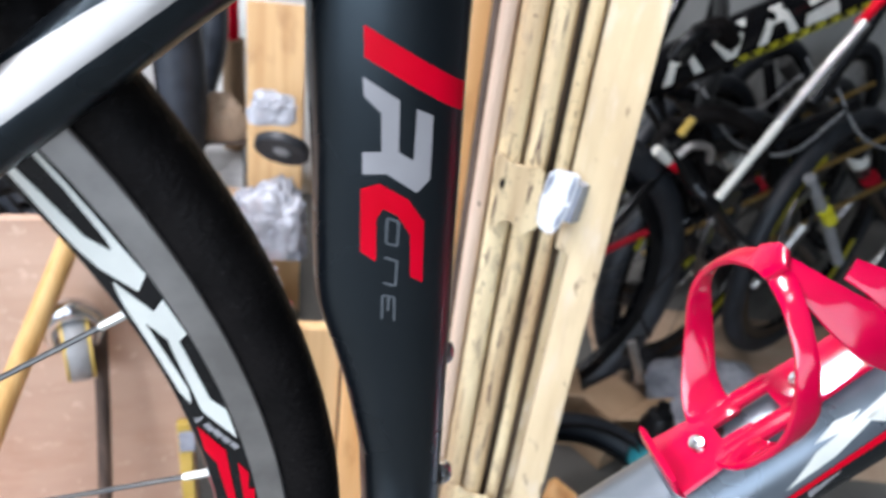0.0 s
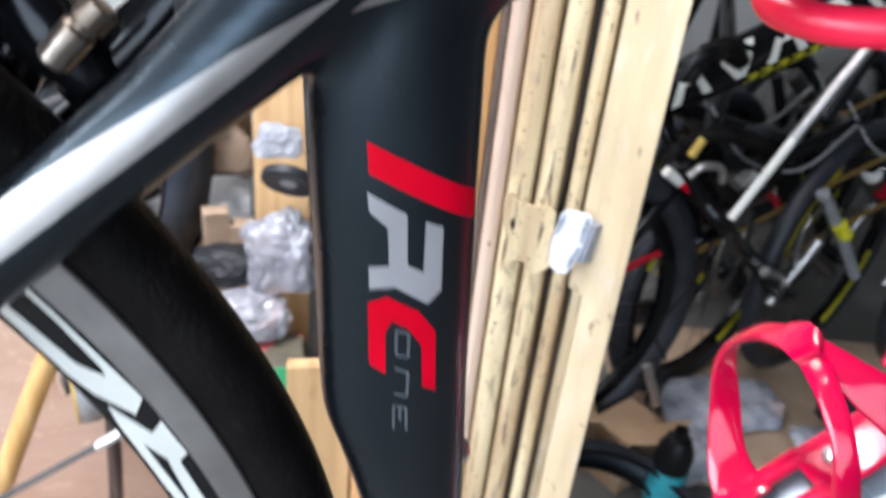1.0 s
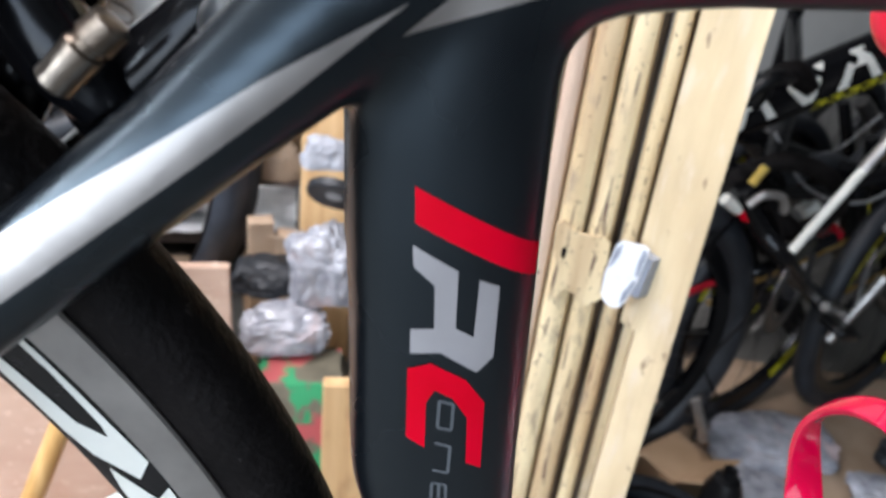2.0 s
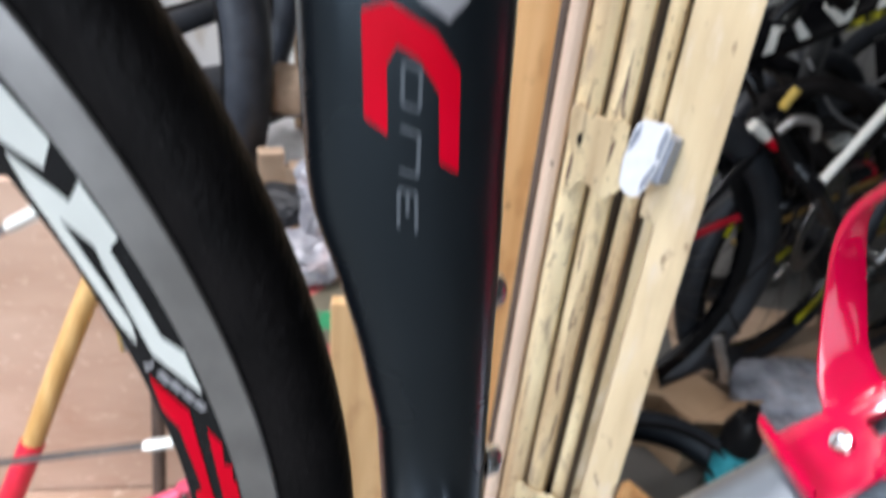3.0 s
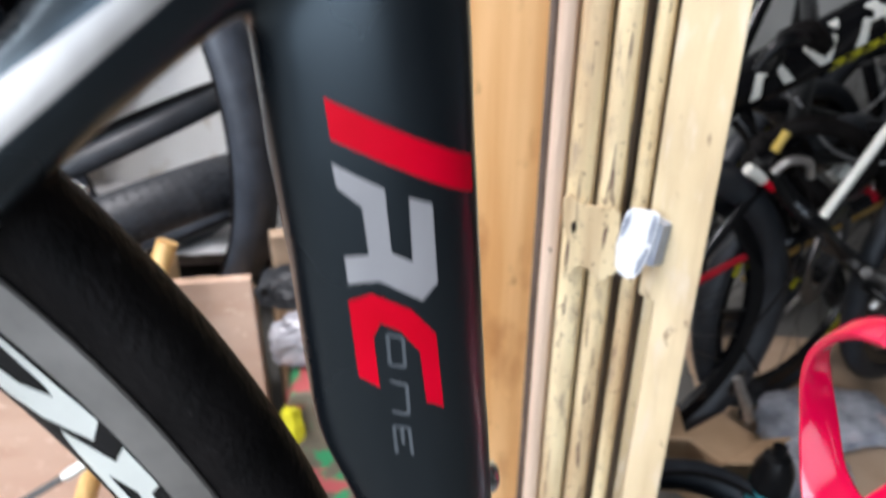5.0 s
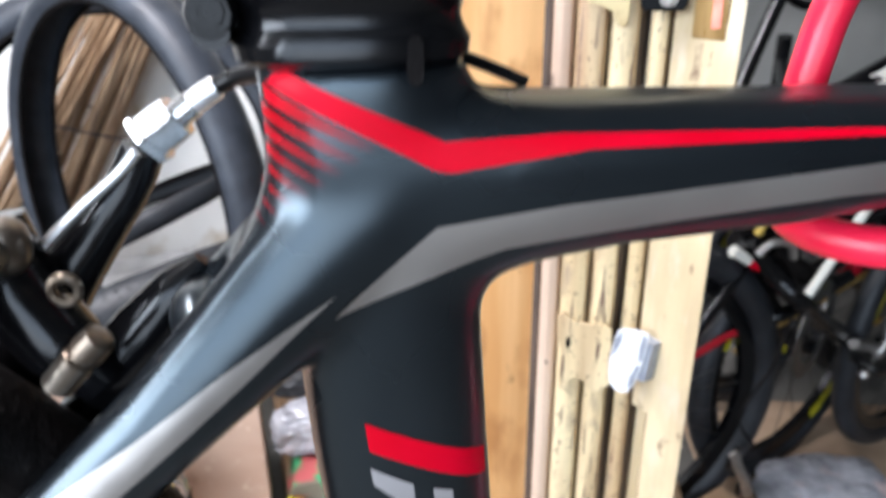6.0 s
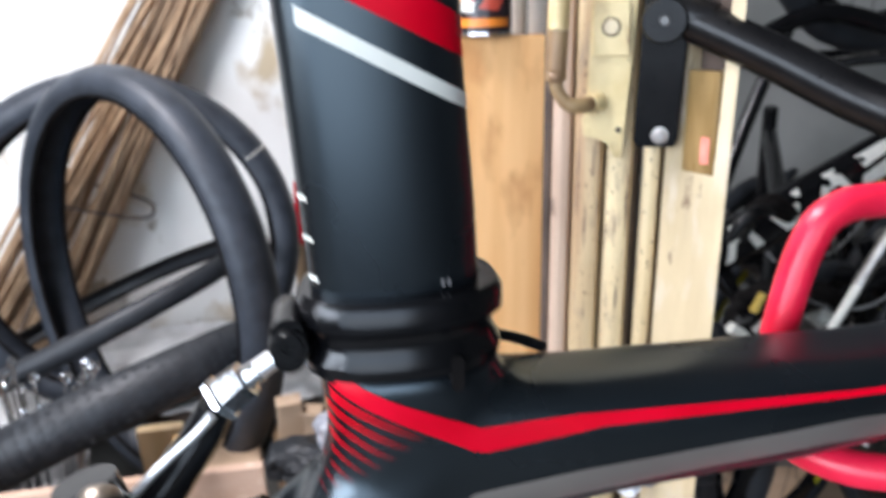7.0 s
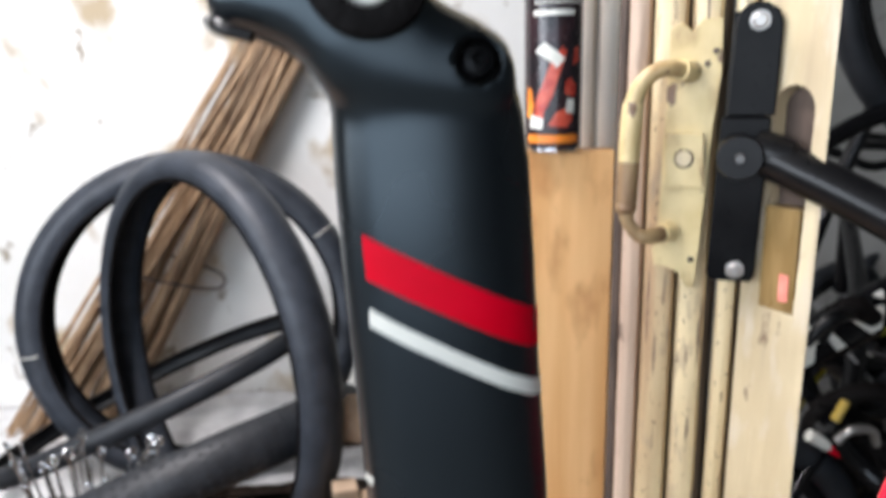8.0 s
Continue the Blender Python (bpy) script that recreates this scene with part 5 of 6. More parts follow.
for x in (-1.66, -0.92, -0.16):
    part("shelf_leg", box(x - 0.02, x + 0.02, 1.42, 1.87, 0.0, 0.198), M["rust"], shelf, smooth=False, bevel=0.002)

film = bmesh.new()
bmesh.ops.create_grid(film, x_segments=90, y_segments=36, size=0.5)
for v in film.verts:
    x, y = v.co.x * 1.35, v.co.y * 0.50
    v.co = Vector((x, y, 0.010 + 0.020 * abs(noise.noise(Vector((x * 7, y * 9, 1)))) + 0.010 * noise.noise(Vector((x * 22, y * 25, 4)))))
bmesh.ops.solidify(film, geom=film.faces[:], thickness=0.001)
tagged(part("plastic_film", film, M["film"], at=pose(-0.75, 1.64, 0.222)), "crumpled whitish plastic film spread on the shelf", "film")

# ---------------------------------------------------------------- eye pins in a tub
tub = thing("plastic_tub", pose(-0.620, 1.03, 0.135), "grey plastic tub full of steel pins on a block", "tub")
part("wall", lathe([(0.0, 0.14), (0.080, 0.14), (0.095, 0.225), (0.098, 0.230), (0.094, 0.232), (0.09, 0.226), (0.077, 0.144), (0.0, 0.144)], 40, "z", False), M["cap_grey"], tub)
part("block", box(-0.08, 0.08, -0.08, 0.06, -0.135, 0.139), M["rust"], tub, smooth=False, bevel=0.003)
pins = random.Random(8)
for i in range(26):
    x, y = pins.uniform(-0.13, 0.140), pins.uniform(-0.05, 0.06)
    h = pins.uniform(0.345, 0.432)
    x0, y0 = 0.5 * x, 0.6 * y
    top = Vector((x, y, h))
    foot = Vector((x0, y0, 0.15))
    d = (top - foot).normalized()
    side = Vector((math.cos(i * 1.7), math.sin(i * 1.7), 0))
    ring = [top + d * 0.007 + (side * math.cos(q) + d * math.sin(q)) * 0.0080 for q in np.linspace(0, 2 * math.pi, 9)[:-1]]
    pin = thing("eye_pin", pose(-0.620, 1.03, 0.135), "bright steel pin with a looped eye", "pin", "pins in the tub")
    part("shank", tube([foot, top], 0.0026, 8, 1), M["chrome"], pin)
    part("eye", tube(ring, 0.0022, 8, 3, True), M["chrome"], pin)

# ---------------------------------------------------------------- plywood crate and what leans on it
ply = part("plywood_sheet", box(-1.5, -0.168, 0.682, 0.697, 0.0, 0.548), M["plywood"], smooth=False, bevel=0.001)
floor_ply = part("plywood_sheet", box(-1.5, -0.168, 0.05, 0.678, 0.0, 0.010), M["plywood"], smooth=False, bevel=0.001)
tagged(floor_ply, "pinkish plywood sheet lying on the floor", "plywood")
tagged(ply, "pinkish plywood sheet standing on its edge", "plywood")
carton2 = thing("cardboard_box", pose(-0.275, 1.0, 0.0, 0, 0, 3), "closed tan cardboard box standing upright", "box", "cardboard boxes")
part("wall", box(-0.055, 0.055, -0.05, 0.10, 0.0, 0.325), M["kraft_pale"], carton2, smooth=False, bevel=0.002)
part("lid", box(-0.057, 0.057, -0.052, 0.102, 0.326, 0.332), M["kraft_pale"], carton2, smooth=False, bevel=0.0015)

tagged(part("wood_block", box(-0.042, 0.042, -0.01, 0.01, 0, 0.377), M["pine_pale"], at=pose(-0.409, 1.125, 0.0, 4, 0, 2), smooth=False, bevel=0.0015), "pale wooden board end standing by the tyres", "board")
mallet = thing("wooden_pole", pose(0, 0, 0.0), "varnished wooden pole with a red grip leaning on a box", "pole")
part("shaft", tube([(-0.425, 0.565, 0.230), (-0.36, 0.60, 0.385), (-0.255, 0.66, 0.62)], [0.0135, 0.014, 0.013], 16), M["ash_wood"], mallet)
part("grip", tube([(-0.530, 0.505, 0.0), (-0.48, 0.536, 0.105), (-0.424, 0.5655, 0.232)], [0.0155, 0.016, 0.0155], 16), M["red_foam"], mallet, "red sleeve on its lower end")

tape = thing("paint_marker", pose(-0.176, 0.664, 0.010), "yellow stick with a blue clip by the plywood", "marker")
part("stick", box(-0.014, 0.006, -0.006, 0.006, 0, 0.20), M["yellow_dim"], tape, smooth=False, bevel=0.002)
part("clip", box(-0.012, 0.012, -0.011, -0.0065, 0.145, 0.185), M["dim_blue"], tape, "small blue clip", smooth=False, bevel=0.002)
roll = thing("caster_wheel", pose(-0.300, 0.63, 0.385), "grey caster wheel with yellow edges on a dark strut", "caster")
part("tread", moved(lathe([(0.018, -0.013), (0.043, -0.013), (0.045, -0.010), (0.045, 0.010), (0.043, 0.013), (0.018, 0.013)], 36), pose(0, 0, 0, 0, 0, -74)), M["cap_grey"], roll)
for s in (-1, 1):
    part("edge", moved(lathe([(0.032, s * 0.0135), (0.044, s * 0.0135), (0.044, s * 0.0165), (0.032, s * 0.0165)], 36), pose(0, 0, 0, 0, 0, -74)), M["yellow_dim"], roll, "yellow edge ring")
part("fork", tube([(-0.024, -0.007, 0.0), (-0.026, -0.007, 0.040), (0.0, 0.0, 0.060), (0.026, 0.007, 0.040), (0.024, 0.007, 0.0)], [0.007, 0.011, 0.016, 0.011, 0.007], 12), M["chrome"], roll, "bright metal fork")
part("strut", tube([(0.028, 0.01, 0.02), (0.016, 0.0, -0.16), (0.0, -0.02, -0.37)], 0.0095, 12), M["rust"], roll, "dark brown steel strut down to the floor")

pink = thing("pedal_arm", pose(-0.165, 0.305, 0.415), "pink alloy crank arm hung beside the wheel", "crank arm")
part("arm", tube([(-0.125, 0.0, -0.075), (-0.075, 0.0, -0.018), (-0.03, 0.0, 0.004), (0.0, 0.0, 0.018)], [0.007, 0.0058, 0.0062, 0.0075], 14), M["pink_metal"], pink)
part("boss", tube([(-0.004, 0, 0.024), (-0.006, 0, -0.06)], [0.0078, 0.0062], 14, 1), M["pink_metal"], pink)
part("web", tube([(-0.012, 0, 0.008), (-0.04, 0, -0.022), (-0.052, 0, -0.06)], [0.006, 0.005, 0.005], 12), M["pink_metal"], pink)
part("bolt", moved(lathe([(0.0, -0.0085), (0.003, -0.0085), (0.0036, -0.0065), (0.0, -0.0065)], 16, closed=False), Matrix.Translation((-0.004, 0, 0.018))), M["steel_dark"], pink)
part("strut", tube([(-0.006, 0.0, -0.06), (-0.03, 0.02, -0.25), (-0.05, 0.03, -0.415)], 0.006, 10), M["steel_dark"], pink, "dark steel strut down to the floor")

# ---------------------------------------------------------------- boxes, bags and a sack behind the seat tube
carton = thing("cardboard_box", pose(-0.135, 1.02, 0, 0, 0, 12), "brown cardboard box stood on end", "box", "cardboard boxes")
part("wall", box(-0.050, 0.050, -0.055, 0.055, 0.0, 0.36), M["kraft"], carton, smooth=False, bevel=0.003)
part("lid", moved(box(-0.0505, 0.0505, -0.056, 0.056, 0.362, 0.368), pose(0, 0, 0, 0, 1.0, 0)), M["kraft"], carton, smooth=False, bevel=0.002)
for x, w, h, a in ((-0.153, 0.022, 0.095, 8), (-0.112, 0.018, 0.070, -14)):
    small = thing("small_carton", pose(x, 0.995, 0.3692, 0, 0, a), "small brown carton on a larger box", "carton", "small cartons")
    part("wall", box(-w, w, -0.02, 0.02, 0, h), M["kraft_pale"], small, smooth=False, bevel=0.0015)
    part("flap", moved(box(-w, w, 0, 0.002, 0, 0.016), pose(0, -0.020, h, 60)), M["kraft_pale"], small, smooth=False)
rail = thing("metal_rail", pose(0, 1.10, 0), "thin grey metal rail on two legs", "rail")
part("bar", tube([(-0.26, 0, 0.4925), (-0.08, 0, 0.4925)], 0.006, 12, 1), M["cap_grey"], rail)
for x in (-0.25, -0.09):
    part("leg", tube([(x, 0, 0.0), (x, 0, 0.487)], 0.005, 10, 1), M["cap_grey"], rail)
part("tray", box(-0.19, -0.09, -0.035, 0.035, 0.499, 0.503), M["rust"], rail, smooth=False, bevel=0.001)
board = part("pine_board", box(-0.045, 0.045, 0, 0.018, 0, 0.78), M["pine_dusty"], at=pose(-0.045, 0.88, 0, -6, 0, -6), smooth=False, bevel=0.0015)
tagged(board, "orange pine board standing behind the bags", "board")


def bag(name, m, sx, sy, sz, label, seed, material, cat="bag", group=""):
    """A crumpled plastic bag: a lump with sharp folds."""
    bm = bmesh.new()
    bmesh.ops.create_icosphere(bm, subdivisions=5, radius=1)
    for v in bm.verts:
        p = v.co.normalized()
        f = noise.noise(p * 1.3 + Vector((seed, 0, 0))) * 0.30 + abs(noise.noise(p * 2.3 + Vector((0, seed, 0)))) * 0.16 + abs(noise.noise(p * 5 + Vector((seed, seed, 0)))) * 0.16 + abs(noise.noise(p * 11 + Vector((seed, 0, seed)))) * 0.08
        q = p * (0.78 + f)
        q = Vector([math.copysign(abs(c) ** 0.8, c) for c in q])
        v.co = Vector((q.x * sx, q.y * sy, max(q.z, -0.55) * sz))
    ob = part(name, bm, material, at=m)
    return tagged(ob, label, cat, group)


bag("paper_sack", pose(-0.130, 1.10, 0.5290), 0.044, 0.030, 0.056, "crumpled tan paper sack on the rail", 8.3, M["kraft_pale"], "sack")
bag("plastic_bag", pose(-0.045, 0.84, 0.455), 0.062, 0.05, 0.082, "crumpled milky plastic bag of parts", 3.1, M["bag"], group="plastic bags")
bag("plastic_bag", pose(-0.105, 0.80, 0.372), 0.072, 0.05, 0.044, "crumpled white plastic bag on the sack", 7.7, M["bag"], group="plastic bags")
bag("rag", pose(-0.135, 0.86, 0.432), 0.060, 0.045, 0.032, "dark grey oily rag", 5.5, M["rubber_grey"], "rag")
bag("plastic_bag", pose(-0.045, 0.862, 0.640), 0.040, 0.02, 0.034, "small white plastic bag on the board", 9.2, M["bag"], group="plastic bags")
reel = thing("dark_reel", pose(-0.030, 0.845, 0.585, 42, 10, -10), "dark round reel with a grey core on the board", "reel")
part("flange", lathe([(0.014, -0.006), (0.040, -0.008), (0.043, -0.005), (0.043, 0.005), (0.040, 0.008), (0.014, 0.006)], 40), M["rubber_grey"], reel)
part("core", lathe([(0.0, -0.007), (0.012, -0.007), (0.0138, -0.005), (0.0138, 0.005), (0.0, 0.007)], 24, closed=False), M["cap_grey"], reel, "grey plastic core")
sack = thing("printed_sack", pose(-0.075, 0.745, 0), "printed sack with green and red patches on the floor", "sack")
bm = bmesh.new()
bmesh.ops.create_cube(bm, size=1, matrix=Matrix.LocRotScale((0, 0.0, 0.17), None, (0.16, 0.12, 0.34)))
bmesh.ops.subdivide_edges(bm, edges=bm.edges, cuts=12, use_grid_fill=True)
for v in bm.verts:
    k = 1 - 0.25 * (abs(v.co.z - 0.17) / 0.17) ** 4
    n3 = noise.noise(v.co * 22)
    v.co = Vector((v.co.x * k * (1 + 0.06 * n3), v.co.y * k * (1 + 0.10 * n3), v.co.z))
part("body", bm, M["sack"], sack)
bag("yellow_packet", pose(-0.138, 0.675, 0.30), 0.018, 0.012, 0.045, "small yellow plastic packet", 2.2, M["yellow"], "packet")
tool = thing("screwdriver", pose(-0.127, 1.70, 0.0), "red-handled screwdriver stood in a holder", "screwdriver")
part("handle", tube([(0, 0, 0.52), (0, 0, 0.55), (0, 0, 0.66), (0, 0, 0.70)], [0.012, 0.016, 0.016, 0.012], 12, 2), M["red"], tool)
part("holder", tube([(0, 0, 0.2225), (0, 0, 0.53)], [0.03, 0.028], 20, 1), M["kraft"], tool, "brown cardboard tube")
part("blade", tube([(0, 0, 0.45), (0, 0, 0.53)], 0.003, 8, 1), M["chrome"], tool)

# ---------------------------------------------------------------- parked bicycles beyond the post
BD = Vector((0.906, 0.423, 0))


def parked_wheel(parent, c, r, tyre, name="wheel", mark=None, spokes=18, along=BD, rimmat="gloss_black", disc=False):
    along = along.normalized()
    nrm = along.cross(Z)
    m = Matrix.Translation(c) @ Matrix((along, nrm * -1, Z)).transposed().to_4x4()
    hub = part(name, lathe([(0.0, -0.05), (0.014, -0.05), (0.018, -0.03), (0.018, 0.03), (0.014, 0.05), (0.0, 0.05)], 20, closed=False), M["gloss_black"], parent, at=m)
    prof = []
    for k in range(14):
        a = 2 * math.pi * k / 14
        prof.append((r - tyre + tyre * math.cos(a), tyre * math.sin(a)))
    part("tyre", lathe(prof, 72), M["rubber_grey"], hub, "worn dark tyre")
    ri = r - 2 * tyre
    part("rim", lathe([(ri - 0.022, -0.008), (ri, -0.012), (ri + 0.006, -0.012), (ri + 0.006, 0.012), (ri, 0.012), (ri - 0.022, 0.008)], 72), M[rimmat], hub)
    for i in range(spokes):
        a = 2 * math.pi * i / spokes
        part("spoke", tube([(0.016 * math.cos(a + 0.9), 0.02 * (-1) ** i, 0.016 * math.sin(a + 0.9)), ((ri - 0.018) * math.cos(a), 0, (ri - 0.018) * math.sin(a))], 0.0011, 5, 1), M["steel_dark"], hub)
    if disc:
        part("brake_disc", lathe([(0.055, -0.031), (0.08, -0.031), (0.08, -0.029), (0.055, -0.029)], 48), M["alloy"], hub, "steel brake disc")
        for i in range(6):
            a = 2 * math.pi * i / 6
            part("disc_arm", tube([(0.018 * math.cos(a), -0.03, 0.018 * math.sin(a)), (0.058 * math.cos(a + 0.5), -0.03, 0.058 * math.sin(a + 0.5))], 0.004, 6, 1), M["alloy"], hub)
    if mark:
        for a0, a1 in mark:
            bm = loft([[Vector((rr * math.cos(a), yy, rr * math.sin(a))) for rr, yy in ((ri - 0.018, -0.0125), (ri + 0.002, -0.0140), (ri + 0.002, -0.0125), (ri - 0.018, -0.0110))] for a in np.linspace(radians(a0), radians(a1), 16)])
            part("yellow_mark", bm, M["yellow"], hub, "yellow rim band")
    return hub


def bar(parent, name, pts, r, material, label="", flat=None, up=None):
    return part(name, tube(pts, r, 14, 5, flat=flat, up=up), material, parent, label)


city = thing("parked_bicycle", pose(0, 0, 0), "black bicycle with a silver seat tube parked beyond the post", "bicycle", "parked bicycles")
parked_wheel(city, (0.41, 0.80, 0.33), 0.33, 0.028, "rear_wheel", along=Vector((0.985, 0.174, 0)), spokes=28)
parked_wheel(city, (1.18, 1.66, 0.318), 0.318, 0.023, "front_wheel")
bar(city, "chain_stay", [(0.42, 0.79, 0.338), (0.50, 0.82, 0.380), (0.60, 0.835, 0.428), (0.682, 0.842, 0.458)], 0.0065, M["dull_red"], "red chain guard")
bar(city, "chain_case", [(0.682, 0.842, 0.458), (0.72, 0.83, 0.478), (0.84, 0.845, 0.532)], 0.012, M["gloss_black"])
bar(city, "seat_tube", [(0.688, 0.75, 0.554), (0.757, 0.75, 0.695)], 0.0075, M["white"], "silver-white tube")
bar(city, "seat_pin", [(0.757, 0.75, 0.695), (0.79, 0.75, 0.762), (0.842, 0.75, 0.858)], 0.0095, M["alloy"])
bar(city, "lower_tube", [(0.60, 0.80, 0.635), (0.655, 0.79, 0.57), (0.69, 0.77, 0.535), (0.78, 0.82, 0.46), (0.95, 0.92, 0.34)], 0.017, M["gloss_black"])
bar(city, "crank", [(0.885, 0.85, 0.385), (0.905, 0.86, 0.372), (0.98, 0.90, 0.335)], [0.010, 0.013, 0.012], M["alloy"], "dull alloy crank")
bar(city, "head_tube", [(1.10, 1.52, 0.60), (1.06, 1.47, 0.86)], 0.018, M["gloss_black"])
bar(city, "top_tube", [(0.68, 0.86, 0.63), (0.85, 1.1, 0.72), (1.07, 1.48, 0.80)], 0.018, M["gloss_black"])
bar(city, "handlebar", [(0.84, 1.40, 0.98), (0.98, 1.42, 0.97), (1.1, 1.45, 0.93), (1.22, 1.42, 0.97), (1.32, 1.34, 0.98)], 0.012, M["gloss_black"])

part("chainring", moved(lathe([(0.062, -0.002), (0.088, -0.002), (0.090, -0.001), (0.090, 0.001), (0.088, 0.002), (0.062, 0.002)], 48), pose(0.755, 0.80, 0.455, 0, 0, 36)), M["steel_dark"], city, "dark chainring")
bar(city, "seat_stay", [(0.415, 0.77, 0.34), (0.54, 0.79, 0.50), (0.70, 0.86, 0.665)], 0.010, M["gloss_black"])
for k, r in enumerate((0.052, 0.046, 0.040, 0.034, 0.028)):
    part("sprocket", moved(lathe([(r - 0.008, -0.001), (r, -0.001), (r, 0.001), (r - 0.008, 0.001)], 30), pose(0.412 + 0.001 * k, 0.775 - 0.005 * k, 0.33, 0, 0, 10)), M["steel_dark"], city)
for x, z in ((0.600, 0.255), (0.628, 0.195)):
    part("jockey_wheel", moved(lathe([(0.004, -0.004), (0.020, -0.003), (0.024, -0.001), (0.024, 0.001), (0.020, 0.003), (0.004, 0.004)], 20), pose(x, 0.735, z, 0, 0, 30)), M["black_plastic"], city)
bar(city, "derailleur_cage", [(0.590, 0.725, 0.275), (0.614, 0.725, 0.225), (0.636, 0.725, 0.175)], 0.009, M["alloy"], "dull alloy derailleur cage", flat=0.3, up=(0.8, 0, 0.3))
part("pedal", moved(lump((0, 0, 0), 0.045, 0.030, 0.010, 5.0), pose(0.915, 0.83, 0.350, 12, 20, 25)), M["black_plastic"], city, "flat black pedal")
bar(city, "brake_cable", [(0.62, 0.80, 0.655), (0.66, 0.77, 0.60), (0.69, 0.76, 0.52), (0.68, 0.76, 0.44)], 0.0025, M["rubber"])
bar(city, "gear_cable", [(0.70, 0.79, 0.50), (0.66, 0.76, 0.42), (0.60, 0.74, 0.34), (0.63, 0.73, 0.28)], 0.0025, M["rubber"])
bar(city, "caliper", [(0.605, 0.775, 0.620), (0.622, 0.770, 0.640), (0.655, 0.770, 0.636), (0.668, 0.775, 0.610)], 0.007, M["alloy"], "dull brake caliper")
bar(city, "yellow_clip", [(0.598, 0.775, 0.655), (0.612, 0.775, 0.685)], 0.007, M["yellow_dim"])
bar(city, "mudguard", [(0.60, 0.80, 0.672), (0.70, 0.88, 0.640), (0.79, 0.95, 0.545), (0.83, 0.98, 0.42)], 0.020, M["rubber"], "black mudguard", flat=0.25, up=(-0.6, 0.8, 0))

part("saddle_bag", lump((0.650, 0.845, 0.598), 0.052, 0.030, 0.040, 3.0), M["rubber"], city, "black saddle bag")
part("gear_case", lump((0.668, 0.870, 0.485), 0.048, 0.028, 0.046, 2.6), M["rubber"], city, "black gear case")

trek = thing("parked_bicycle", pose(0, 0, 0), "black bicycle with yellow rim bands parked behind another", "bicycle", "parked bicycles")
parked_wheel(trek, (0.865, 0.985, 0.318), 0.318, 0.022, "rear_wheel", mark=((-62, -14), (120, 165)), spokes=20)
parked_wheel(trek, (1.50, 1.72, 0.318), 0.318, 0.022, "front_wheel", mark=((-62, -14),), spokes=20)
bar(trek, "chain", [(0.70, 0.93, 0.338), (0.82, 0.94, 0.40), (1.0, 0.95, 0.492), (1.3, 0.97, 0.64)], 0.0055, M["brass"], "tarnished chain run")
bar(trek, "seat_stay", [(0.84, 0.96, 0.33), (0.74, 0.97, 0.50), (0.66, 0.98, 0.66)], 0.014, M["gloss_black"])
bar(trek, "down_tube", [(0.72, 1.0, 0.66), (0.86, 1.0, 0.545), (1.04, 1.0, 0.40), (1.2, 1.0, 0.28)], 0.019, M["steel_dark"])
bar(trek, "fork_leg", [(1.00, 0.90, 0.53), (1.10, 0.92, 0.43), (1.22, 0.95, 0.30)], 0.013, M["cap_grey"])
bar(trek, "band", [(1.075, 0.905, 0.455), (1.105, 0.908, 0.428)], 0.0155, M["yellow"], "yellow band")
part("chainring", moved(lathe([(0.060, -0.002), (0.084, -0.002), (0.084, 0.002), (0.060, 0.002)], 44), pose(1.02, 0.90, 0.43, 0, 0, 28)), M["steel_dark"], trek, "dark chainring")
bar(trek, "crank", [(1.02, 0.885, 0.43), (0.985, 0.88, 0.36), (0.95, 0.88, 0.285)], [0.012, 0.009, 0.010], M["alloy"], "alloy crank arm")
bar(trek, "brake_cable", [(0.72, 0.93, 0.69), (0.80, 0.90, 0.60), (0.93, 0.90, 0.58), (1.05, 0.93, 0.66)], 0.0025, M["cap_grey"])
bar(trek, "bottle_band", [(0.868, 0.978, 0.540), (0.905, 0.978, 0.510)], 0.0205, M["white"], "white printed band")
bar(trek, "red_band", [(0.945, 0.978, 0.478), (0.960, 0.978, 0.466)], 0.0205, M["dull_red"], "red printed band")
bar(trek, "handlebar", [(1.12, 1.55, 0.97), (1.25, 1.57, 0.96), (1.38, 1.6, 0.95), (1.6, 1.5, 0.98)], 0.012, M["gloss_black"])

for dx, dy in ((0.34, 0.05), (0.70, 0.03), (1.06, 0.0), (0.10, 0.26), (0.46, 0.30)):
    twin = copy_thing(trek, pose(dx, dy, 0))
    twin["label"] = "black bicycle parked in the row against the wall"

# a bicycle hung higher with a broad lettered tube
hung = thing("hanging_bicycle", pose(0, 0, 0), "black bicycle with white shapes on its broad tube", "bicycle", "parked bicycles")
A0, A1 = Vector((0.501, 0.86, 0.693)), Vector((1.053, 0.86, 0.969))
ax = (A1 - A0).normalized()
an = Vector((-ax.z, 0, ax.x))
broad = part("broad_tube", loft([oval(A0.lerp(A1, k), an, Y, a, 0.024, 24, 2.6) for k, a in ((0, 0.036), (0.2, 0.040), (0.6, 0.042), (1, 0.042))]), M["gloss_black"], hung, "broad black tube with white and yellow shapes")


def on_tube(s, n):
    p = A0 + ax * s + an * n
    return (p.x, p.z)


def glyph(*pts):
    return [on_tube(s, n) for s, n in pts]


def mark(name, s0, outlines, material):
    return decal(name, [glyph(*[(s0 + a, b) for a, b in o]) for o in outlines], material, hung, broad, y=0.81, step=0.02, lift=0.0008)


